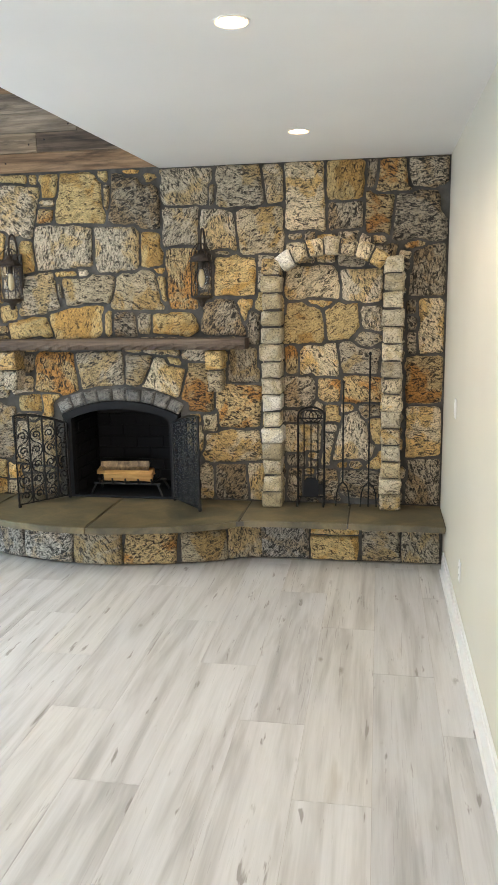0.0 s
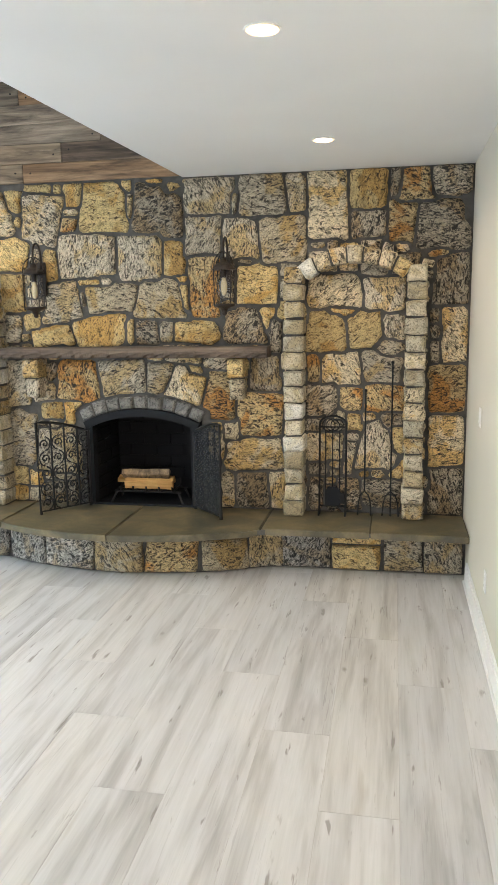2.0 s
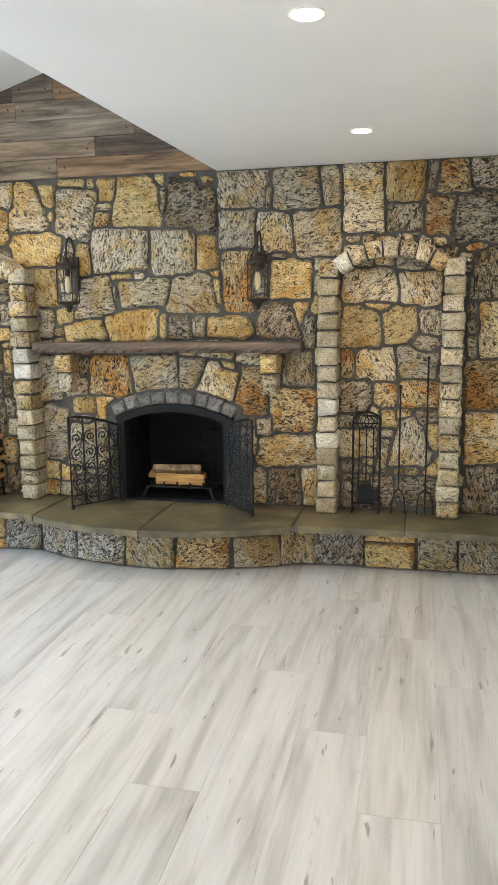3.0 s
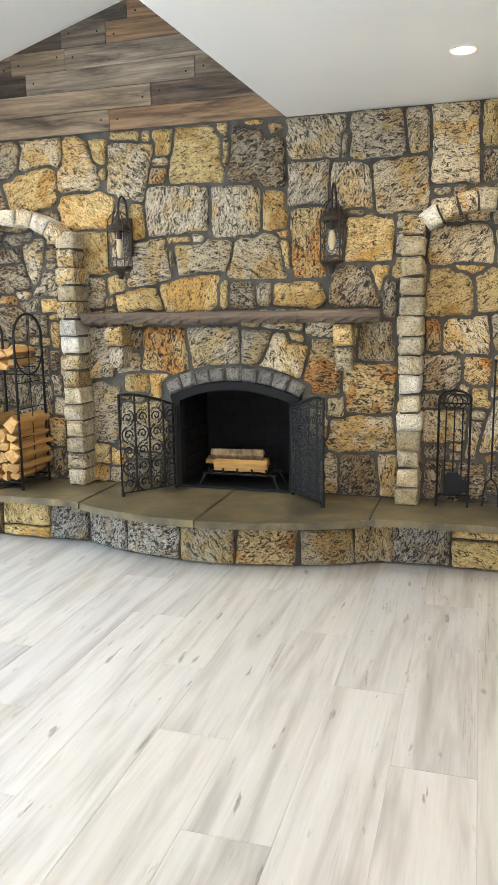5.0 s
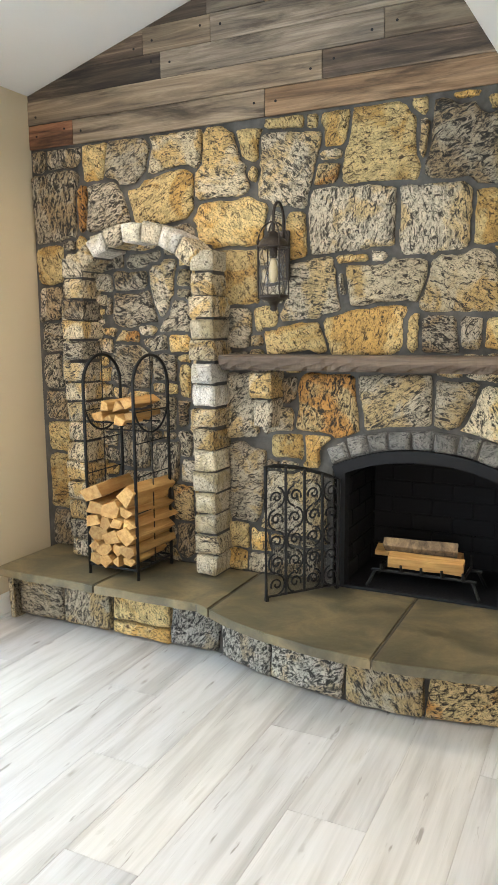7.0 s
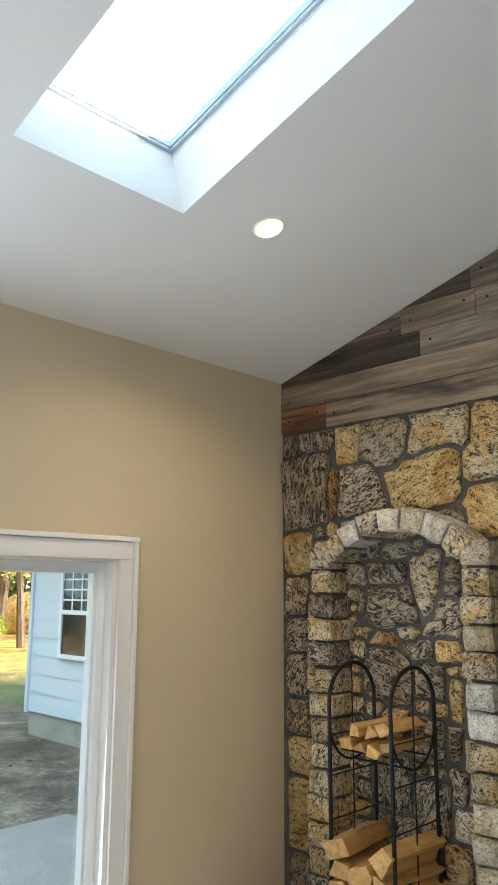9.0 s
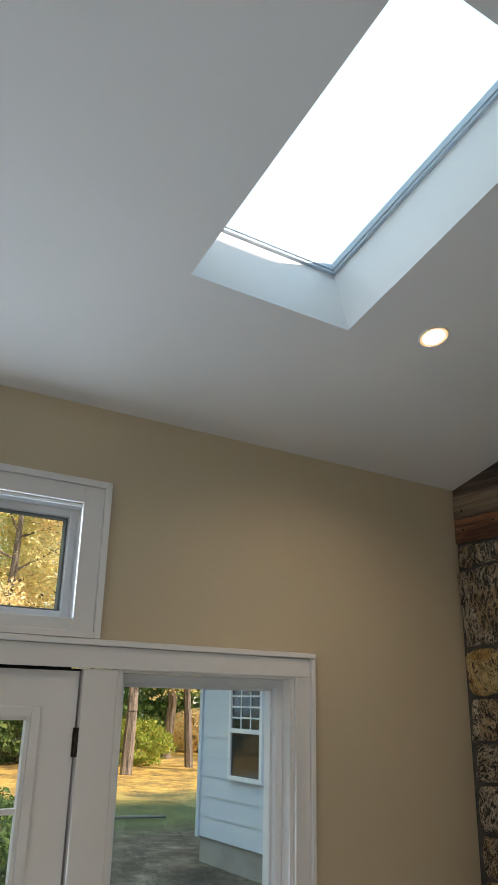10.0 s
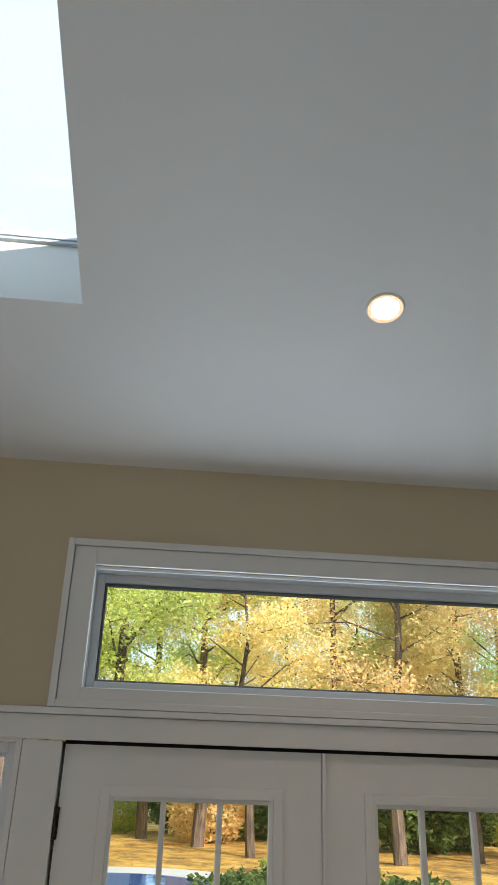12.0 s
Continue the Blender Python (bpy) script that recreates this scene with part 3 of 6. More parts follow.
LEFT_BAY = [
    (-3.43, 2.71, 0.11, 0.13, "d"), (-3.22, 2.70, 0.21, 0.10, "d"), (-2.99, 2.66, 0.14, 0.19, "y"), (-3.31, 2.43, 0.35, 0.39, "d"),
    (-3.10, 2.41, 0.06, 0.24, "o"), (-2.92, 2.41, 0.25, 0.27, "d"), (-3.34, 2.10, 0.17, 0.21, "y"), (-3.35, 1.87, 0.13, 0.18, "d"),
    (-3.34, 1.66, 0.13, 0.16, "d"), (-3.35, 1.46, 0.12, 0.19, "d"), (-3.33, 1.24, 0.14, 0.16, "d"), (-3.33, 1.05, 0.15, 0.18, "y"),
    (-3.32, 0.77, 0.15, 0.33, "y"), (-3.31, 0.45, 0.16, 0.22, "d"),
]
LEFT_NICHE = [
    (-2.67, 2.10, 0.22, 0.10, "g"), (-2.78, 1.98, 0.23, 0.12, "d"), (-2.77, 1.83, 0.30, 0.19, "d"), (-2.55, 1.94, 0.15, 0.32, "g"),
    (-2.46, 1.79, 0.16, 0.18, "d"), (-2.80, 1.66, 0.18, 0.05, "o"), (-2.78, 1.50, 0.26, 0.24, "d"), (-2.62, 1.63, 0.17, 0.08, "d"),
    (-2.91, 1.82, 0.06, 0.16, "d"), (-2.42, 1.99, 0.11, 0.11, "g"), (-2.54, 1.49, 0.14, 0.15, "d"), (-2.42, 1.42, 0.08, 0.20, "y"),
    (-2.56, 1.23, 0.17, 0.22, "d"), (-2.43, 1.23, 0.08, 0.14, "d"), (-2.55, 0.95, 0.17, 0.24, "d"), (-2.42, 1.04, 0.08, 0.15, "d"),
    (-2.79, 1.03, 0.21, 0.26, "d"), (-2.77, 0.75, 0.24, 0.23, "d"), (-2.44, 0.71, 0.14, 0.21, "o"), (-2.43, 0.49, 0.14, 0.18, "d"),
    (-2.74, 0.47, 0.31, 0.28, "d"), (-2.59, 0.67, 0.10, 0.22, "g"),
]
WALL_STONES = CHIMNEY_TOP + CHIMNEY_RIGHT + CHIMNEY_LOW + RIGHT_BAY + RIGHT_NICHE + LEFT_BAY + LEFT_NICHE
ARCH = (-1.06, 0.05)                    # centre of the fireplace arch
rng = random.Random(5)


# stones that are turned (degrees, anticlockwise) or wider at the top (+) or the foot (-), by their place in the plan
LEAN = {
    (-2.16, 2.57): (6, -0.45), (-2.00, 2.65): (0, 0.15), (-1.99, 2.48): (0, 0.55), (-1.80, 2.51): (-6, 0.08), (-2.12, 2.27): (-4, 0.12),
    (-2.55, 2.43): (14, 0.0), (-2.77, 2.65): (-25, 0.0), (-2.92, 2.41): (8, -0.3), (-1.29, 2.58): (-4, -0.22), (-0.88, 2.54): (-4, -0.2),
    (-0.78, 2.68): (-38, 0.0), (-1.10, 2.57): (0, -0.4), (-0.88, 1.92): (-3, -0.25), (-0.70, 1.92): (9, 0.2), (-1.27, 1.92): (4, 0.08),
    (-1.36, 1.69): (8, 0.1), (-1.75, 1.65): (7, 0.0), (-1.65, 1.90): (4, -0.18), (-0.12, 2.62): (0, -0.2), (0.03, 2.31): (3, 0.14),
    (-0.26, 1.71): (0, -0.3), (-0.09, 1.76): (6, 0.4), (-0.71, 1.27): (-22, 0.0), (-0.91, 1.34): (-5, 0.3), (-0.45, 1.21): (-3, -0.12),
}
LEAN.update({
    (-0.63, 1.39): (-12, 0.0), (-0.72, 1.47): (-4, 0.0), (0.95, 2.65): (0, -0.2), (0.86, 2.40): (-4, 0.12), (1.13, 2.38): (2, -0.12),
    (0.33, 1.66): (0, -0.18), (0.45, 1.80): (-6, 0.0), (0.62, 1.68): (8, 0.0), (0.79, 1.53): (-18, 0.3), (0.70, 0.85): (4, -0.65),
    (-2.55, 1.94): (0, 0.55), (-2.77, 1.83): (4, -0.2), (-2.46, 1.79): (0, -0.4), (-2.78, 1.50): (-5, -0.15), (-3.31, 2.43): (4, 0.1),
    (-1.56, 1.32): (-3, -0.1), (-1.20, 1.34): (2, 0.12), (-0.13, 1.07): (-3, 0.08), (-0.19, 0.76): (3, -0.12), (1.19, 0.90): (6, -0.15),
})


def stone_gap(p, q, stone):
    """How far points lie outside a stone's plan shape (negative inside)."""
    x, z, w, h, turn, flare = stone
    c, s = math.cos(radians(turn)), math.sin(radians(turn))
    u, v = (p - x) * c + (q - z) * s, (q - z) * c - (p - x) * s
    half = w / 2 * (1 + flare * np.clip(2 * v / h, -1, 1))
    return np.maximum(np.abs(u) - half, np.abs(v) - h / 2) + 0.005 * np.sin(31 * p + 7 * x) * np.sin(27 * q + 11 * z)


def wall_cells(stones, joint=0.017, grow=0.026, rays=56):
    """Each stone grows from its centre until the joint with its neighbours, the arch or the wall's edge stops it."""
    plan = []
    for x, z, w, h, c in stones:
        turn, flare = LEAN.get((x, z), (rng.uniform(-4, 4), rng.uniform(-0.1, 0.1)))
        plan.append((x, z, w, h, turn, flare))
    out = []
    angles = np.arange(rays) * 2 * np.pi / rays
    for i, (x, z, w, h, turn, flare) in enumerate(plan):
        reach = np.linspace(0.0, math.hypot(w, h) * 0.75 + 0.04, 90)
        p, q = x + np.cos(angles)[:, None] * reach, z + np.sin(angles)[:, None] * reach
        own = stone_gap(p, q, plan[i])
        stop = own > grow
        for j, other in enumerate(plan):
            if j != i and abs(other[0] - x) < (w + other[2]) * 0.75 + 0.1 and abs(other[1] - z) < (h + other[3]) * 0.75 + 0.1:
                stop |= own + joint > stone_gap(p, q, other)
        stop |= (p < XL + 0.012) | (p > XR - 0.012) | (q > ZC - 0.006) | (q < HEARTH + 0.004)
        stop |= (np.abs(p - ARCH[0]) < 0.54) & (q > 0.93) & (np.hypot(p - ARCH[0], q - ARCH[1]) < 1.168)
        stop |= (np.abs(p - ARCH[0]) < 0.462) & (q < 1.0)
        k = np.where(stop.any(1), stop.argmax(1), reach.size - 1)
        line = [(x + math.cos(a) * reach[n], z + math.sin(a) * reach[n]) for a, n in zip(angles, np.maximum(k - 1, 1))]
        out.append((thin_line(line) if np.median(reach[k]) > 0.012 else [], stones[i][4]))
    return out


def thin_line(line, slack=0.003):
    """Drops the points of a closed outline that lie on the line between their neighbours."""
    keep = list(line)
    for _ in range(3):
        n, left, skip = len(keep), [], False
        for i, b in enumerate(keep):
            a, c = keep[i - 1], keep[(i + 1) % n]
            l = max(1e-6, math.hypot(c[0] - a[0], c[1] - a[1]))
            off = abs((b[0] - a[0]) * (c[1] - a[1]) - (b[1] - a[1]) * (c[0] - a[0])) / l
            if off < slack and not skip and l < 0.12:
                skip = True
            else:
                left.append(b)
                skip = False
        keep = left
    return keep


def chinks(stones):
    """Smaller stones that fill the gaps the large ones leave."""
    stones = list(stones)
    for w, h in ((0.20, 0.15), (0.14, 0.10), (0.09, 0.07)):
        z = HEARTH + h / 2 + 0.02
        while z < ZC - h / 2:
            x = XL + w / 2 + 0.02
            while x < XR - w / 2:
                free = all(abs(x - s[0]) > (w + s[2]) / 2 - 0.012 or abs(z - s[1]) > (h + s[3]) / 2 - 0.012 for s in stones)
                fire = abs(x - ARCH[0]) < 0.46 + w / 2 and z < 0.95 + h / 2 or math.hypot(x - ARCH[0], z - ARCH[1]) < 1.17 + h / 2 and abs(x - ARCH[0]) < 0.58
                if free and not fire:
                    stones.append((x, z, w, h, rng.choice("gdtgty")))
                x += 0.03
            z += 0.03
    return stones


for cell, colour in wall_cells(chinks(WALL_STONES)):
    if len(cell) > 2:
        lay_stone(cell, YS - 0.026 + rng.uniform(-0.010, 0.010), 0.05, M[colour], stone_wall, rng)

# pillars that frame the two niches, one squared stone on another
PILLARS = (-3.055, -2.20, 0.125, 0.96)


def squared_stone(x0, x1, z0, z1, front, mat, parent, back=YS + 0.01):
    g = 0.006
    j = lambda: rng.uniform(-0.006, 0.006)
    poly = [(x0 + g + j(), z0 + g + j()), (x1 - g + j(), z0 + g + j()), (x1 - g + j(), z1 - g + j()), (x0 + g + j(), z1 - g + j())]
    return lay_stone(poly, front, back - front, mat, parent, rng, "pillar_stone", relief=0.004)


for k, px in enumerate(PILLARS):
    pillar = tagged(part("pillar", box((px - 0.055, 5.29, HEARTH), (px + 0.055, YS, 2.10)), M["mortar"]), "slim pillar of rough pale squared stones framing a niche", "pillar", "niche pillars", "structure")
    z, count = HEARTH + 0.002, 15
    pitch = (2.115 - HEARTH) / count
    for i in range(count):
        w = 0.072 + rng.uniform(-0.006, 0.009)
        mat = M[rng.choice("wwwptwtw" if k > 0 else "tdgtdt")]
        squared_stone(px - w, px + w, z, z + pitch, 5.245 + rng.uniform(-0.014, 0.014), mat, pillar)
        z += pitch


def arch_stones(cx, cz, inner, outer, lo, hi, colours, front, back, parent, name="arch_stone"):
    n = len(colours)
    for i, c in enumerate(colours):
        a0, a1 = radians(lo + (hi - lo) * i / n), radians(lo + (hi - lo) * (i + 1) / n)
        grow = rng.uniform(-0.006, 0.01)
        poly = [(cx + r * math.sin(a), cz + r * math.cos(a)) for r, a in ((inner, a0), (inner, a1), (outer + grow, a1), (outer + grow, a0))]
        poly = shrink(poly, 0.006)
        lay_stone(poly, front + rng.uniform(-0.01, 0.01), back - front, M[c], parent, rng, name, relief=0.004)


def ring_sector(cx, cz, inner, outer, lo, hi, y0, y1, steps=14):
    pts = [(cx + outer * math.sin(radians(lo + (hi - lo) * i / steps)), y0, cz + outer * math.cos(radians(lo + (hi - lo) * i / steps))) for i in range(steps + 1)]
    pts += [(cx + inner * math.sin(radians(hi + (lo - hi) * i / steps)), y0, cz + inner * math.cos(radians(hi + (lo - hi) * i / steps))) for i in range(steps + 1)]
    bm = bmesh.new()
    m = steps + 1
    f = [bm.verts.new(p) for p in pts]
    b = [bm.verts.new((p[0], y1, p[2])) for p in pts]
    for i in range(steps):
        j = 2 * m - 1 - i
        bm.faces.new((f[i], f[i + 1], f[j - 1], f[j]))
        bm.faces.new((b[i], b[j], b[j - 1], b[i + 1]))
    for i in range(2 * m):
        k = (i + 1) % (2 * m)
        bm.faces.new((f[i], b[i], b[k], f[k]))
    return bm


for cx, cz, ro, ri, half, colours in ((-2.628, 1.70, 0.59, 0.475, 47, "tpgpwpt"), (0.545, 1.60, 0.65, 0.53, 38, "pttwtty")):
    niche_arch = tagged(part("niche_arch", ring_sector(cx, cz, ri + 0.012, ro - 0.012, -half, half, 5.285, YS), M["mortar"]), "shallow stone arch over a niche", "arch", "niche arches", "structure")
    arch_stones(cx, cz, ri, ro, -half, half, colours, 5.245, YS, niche_arch)

# fireplace arch, set almost flush
fire_arch = tagged(part("fireplace_arch", ring_sector(*ARCH, 1.055, 1.15, -25.5, 25.5, YS - 0.02, YS + 0.05), M["mortar"]), "low arch of grey stones over the firebox", "arch", kind="structure")
arch_stones(*ARCH, 1.052, 1.155, -26, 26, ["arch_grey"] * 9, YS - 0.045, YS + 0.03, fire_arch)

# corbel stones under the mantel
for x, c0, c1 in ((-1.875, "t", "g"), (-0.295, "y", "t")):
    corbel = tagged(part("corbel", box((x - 0.045, 5.33, 1.20), (x + 0.045, YS, 1.47)), M["mortar"]), "two squared stones corbelled out under the mantel", "corbel", "mantel corbels", "structure")
    squared_stone(x - 0.07, x + 0.07, 1.345, 1.485, 5.27, M[c0], corbel)
    squared_stone(x - 0.062, x + 0.062, 1.19, 1.34, 5.30, M[c1], corbel)

# ---- hearth ----
def bow(x):
    u = (x + 1.03) / 0.98
    return max(0.0, 1 - u * u) ** 0.8


def face_y(x):
    base = 5.06 + 0.075 * min(1, max(0, (x + 2.2) / 2.2))
    return base - 0.26 * bow(x)


def slab_y(x):
    base = 4.875 + 0.045 * min(1, max(0, (x + 2.2) / 2.2))
    return base - 0.275 * bow(x)


HX = (-3.40, XR - 0.003)
N = 40
xs = [HX[0] + (HX[1] - HX[0]) * i / N for i in range(N + 1)]
outline = [(x, face_y(x) + 0.045, 0.0) for x in xs] + [(HX[1], YS, 0.0), (HX[0], YS, 0.0)]
hearth = tagged(part("hearth", prism(outline, (0, 0, HEARTH - 0.05)), M["mortar"]), "raised curved hearth of fieldstone with flagstone top", "hearth", kind="structure")
SLAB_JOINTS = (HX[0], -2.68, -1.95, -1.06, -0.06, 0.68, HX[1])
for a, b in zip(SLAB_JOINTS, SLAB_JOINTS[1:]):
    m = max(3, round((b - a) / 0.09))
    row = [a + 0.005 + (b - a - 0.010) * i / m for i in range(m + 1)]
    pts = [(x, slab_y(x) + rng.uniform(-0.006, 0.006), HEARTH - 0.045) for x in row] + [(b - 0.005, YS - 0.01, HEARTH - 0.045), (a + 0.005, YS - 0.01, HEARTH - 0.045)]
    bm = prism(pts, (0, 0, 0.045))
    top = [e for e in bm.edges if all(v.co.z > HEARTH - 0.001 for v in e.verts)]
    bmesh.ops.bevel(bm, geom=top, offset=0.006, segments=2, affect="EDGES")
    part("flagstone", bm, M["hearth"], hearth)
part("joint_mortar", prism([(x, slab_y(x) + 0.012, HEARTH - 0.04) for x in xs] + [(HX[1], YS, HEARTH - 0.04), (HX[0], YS, HEARTH - 0.04)], (0, 0, 0.032)), M["mortar"], hearth)
# face stones: right edge, colour and, for a split course, the height of the joint
FACE = ((-3.06, "g", 0), (-2.70, "g", 0), (-2.32, "y", 0.09), (-2.02, "b", 0), (-1.66, "b", 0), (-1.25, "b", 0), (-0.88, "g", 0), (-0.50, "o", 0),
        (-0.17, "t", 0.24), (0.06, "g", 0), (0.41, "b", 0), (0.75, "y", 0.19), (1.04, "g", 0), (HX[1], "g", 0))
left = HX[0]
for right, colour, split in FACE:
    bands = ((0.006, split), (split, HEARTH - 0.055)) if split else ((0.006, HEARTH - 0.055),)
    for z0, z1 in bands:
        j = lambda: rng.uniform(-0.015, 0.015)
        poly = shrink([(left + j(), z0), (right + j(), z0), (right + j(), z1), (left + j(), z1)], 0.009)
        poly = [(x, max(z, 0.004)) for x, z in poly]
        lay_stone(poly, rng.uniform(-0.008, 0.008), 0.07, M[colour], hearth, rng, "stone", face_y, 0.007)
    left = right
# the short return at the window end
lay = lay_stone([(4.99, 0.01), (5.40, 0.01), (5.40, HEARTH - 0.055), (4.99, HEARTH - 0.055)], 0, 0.04, M["t"], hearth, rng)
lay.matrix_basis = Matrix.Translation((HX[0] - 0.005, 5.2, 0.15)) @ Matrix.Rotation(radians(-90), 4, "Z")

# ---- boards on the gable ----
gable_boards = thing("gable_boards", "reclaimed barn boards in mixed brown and grey", "wall boards", kind="structure")
brng = random.Random(11)
ROW_H = 0.1365
ROWS_X = ((-3.14, -1.91), (-1.60,), (-2.53, -1.29), (-2.64, -2.22, -0.9), (-2.24, -1.91, -1.2), (-1.75, -1.0), (-1.5, -0.8), (-1.1,))
ROWS_M = (("barn_red", "barn_pale", "barn_brown"), ("barn_pale", "barn_dark"), ("barn_dark", "barn_grey", "barn_pale"),
          ("barn_dark", "barn_pale", "barn_grey", "barn_brown"), ("barn_dark", "barn_grey", "barn_brown", "barn_dark"), ("barn_grey", "barn_brown", "barn_grey"), ("barn_dark", "barn_brown", "barn_grey"), ("barn_grey", "barn_brown"))
for r in range(8):
    z0, z1 = 2.776 + r * ROW_H, 2.776 + (r + 1) * ROW_H
    cuts = [XL] + list(ROWS_X[r]) + [soffit_x(YS) + 0.05]
    for i, (a, b) in enumerate(zip(cuts, cuts[1:])):
        if b - a < 0.05:
            continue
        poly = [(a + 0.0015, z0 + 0.0015), (b - 0.0015, z0 + 0.0015), (b - 0.0015, z1 - 0.0015), (a + 0.0015, z1 - 0.0015)]
        poly = clip(poly, (-VAULT_SLOPE, 1), VAULT_Z - VAULT_SLOPE * XL - 0.002)
        if len(poly) < 3:
            continue
        out = brng.uniform(0.0, 0.006)
        bm = prism([(x, YS - 0.012 - out, z) for x, z in poly], (0, 0.03, 0))
        board = part("board", bm, M[ROWS_M[r][i % len(ROWS_M[r])]], gable_boards)
        for nx in ((a + 0.06, b - 0.06) if b - a > 0.3 else ()):
            zz = (z0 + z1) / 2 + brng.uniform(-0.03, 0.03)
            if zz < vault(nx) - 0.04:
                part("nail_hole", prism([(nx + 0.007 * math.cos(k * 0.9), YS - 0.0135 - out, zz + 0.007 * math.sin(k * 0.9)) for k in range(7)], (0, 0.002, 0)), M["iron"], board)

# ---- trim, doors and windows ----
def frame_bars(y0, y1, z0, z1, x0, x1, w, bm=None, wz=None):
    """A rectangular ring of four bars in the window wall."""
    bm = bm or bmesh.new()
    wz = wz or w
    add_box(bm, (x0, y0, z0), (x1, y0 + w, z1), 0.002)
    add_box(bm, (x0, y1 - w, z0), (x1, y1, z1), 0.002)
    add_box(bm, (x0, y0 + w, z0), (x1, y1 - w, z0 + wz), 0.002)
    add_box(bm, (x0, y0 + w, z1 - wz), (x1, y1 - w, z1), 0.002)
    return bm


CAS = 0.02
trim = thing("trim_doors", "white painted casing round the glazed doors", "door casing", kind="structure")
for name, lo, hi in (("side_casing", (XL, 4.322, 0), (XL + CAS, 4.398, 2.032)), ("side_casing", (XL, 0.405, 0), (XL + CAS, 0.495, 2.032)),
                     ("head_casing", (XL, 0.405, 2.032), (XL + CAS, 4.398, 2.114)), ("back_band", (XL, 4.40, 0), (XL + CAS + 0.012, 4.422, 2.114)),
                     ("back_band", (XL, 0.38, 0), (XL + CAS + 0.012, 0.403, 2.114)), ("head_band", (XL, 0.38, 2.116), (XL + CAS + 0.014, 4.422, 2.138)),
                     ("mullion", (XL - 0.10, 3.335, 0), (XL + 0.012, 3.472, 2.030)), ("mullion", (XL - 0.10, 1.358, 0), (XL + 0.012, 1.495, 2.030))):
    part(name, box(lo, hi, 0.004), M["trim"], trim)
# blocks light leaking round the doors; near-black colour paints the gaps' shade
for lo, hi in (((XL - 0.10, 3.31, 0), (XL - 0.06, 3.334, 2.011)), ((XL - 0.10, 1.497, 0), (XL - 0.06, 1.515, 2.043)), ((XL - 0.10, 1.516, 2.012), (XL - 0.06, 3.309, 2.043))):
    part("door_stop", box(lo, hi), M["iron"], trim)
for y0, y1 in ((3.474, 4.320), (0.497, 1.356)):
    part("inner_stop", frame_bars(y0, y1, 0.05, 2.043, XL - 0.06, XL + 0.006, 0.022), M["trim"], trim)

trim_t = thing("trim_transom", "white painted casing round the transom window", "window casing", kind="structure")
part("casing", frame_bars(1.455, 3.352, 2.140, 2.733, XL, XL + CAS, 0.085, None, 0.07), M["trim"], trim_t)
part("back_band", frame_bars(1.428, 3.378, 2.140, 2.760, XL, XL + CAS + 0.012, 0.025), M["trim"], trim_t)

window_1 = thing("window_1", "long fixed transom window with white vinyl frame", "window", kind="structure")
ty0, ty1, tz0, tz1 = 1.53, 3.29, 2.20, 2.66
part("reveal", frame_bars(ty0, ty1, tz0, tz1, XL - 0.09, XL + 0.003, 0.012), M["vinyl"], window_1)
part("window_frame", frame_bars(ty0 + 0.012, ty1 - 0.012, tz0 + 0.012, tz1 - 0.012, XL - 0.14, XL - 0.07, 0.03), M["vinyl"], window_1)
part("seal", frame_bars(ty0 + 0.042, ty1 - 0.042, tz0 + 0.042, tz1 - 0.042, XL - 0.13, XL - 0.095, 0.009), M["alu"], window_1)
pane = part("pane", box((XL - 0.118, ty0 + 0.048, tz0 + 0.048), (XL - 0.112, ty1 - 0.048, tz1 - 0.048)), M["glass"], window_1)
pane.visible_shadow = False


def sidelight(name, y0, y1):
    w = thing(name, "tall fixed glass sidelight in a white frame", "window", kind="structure")
    part("window_frame", frame_bars(y0 + 0.022, y1 - 0.022, 0.0, 2.02, XL - 0.14, XL - 0.05, 0.035), M["vinyl"], w)
    part("glazing_bead", frame_bars(y0 + 0.057, y1 - 0.057, 0.035, 1.985, XL - 0.12, XL - 0.075, 0.014), M["vinyl"], w)
    p = part("pane", box((XL - 0.108, y0 + 0.065, 0.045), (XL - 0.102, y1 - 0.065, 1.977)), M["glass"], w)
    p.visible_shadow = False
    return w


sidelight("window_2", *SIDE_R)
sidelight("window_3", *SIDE_L)


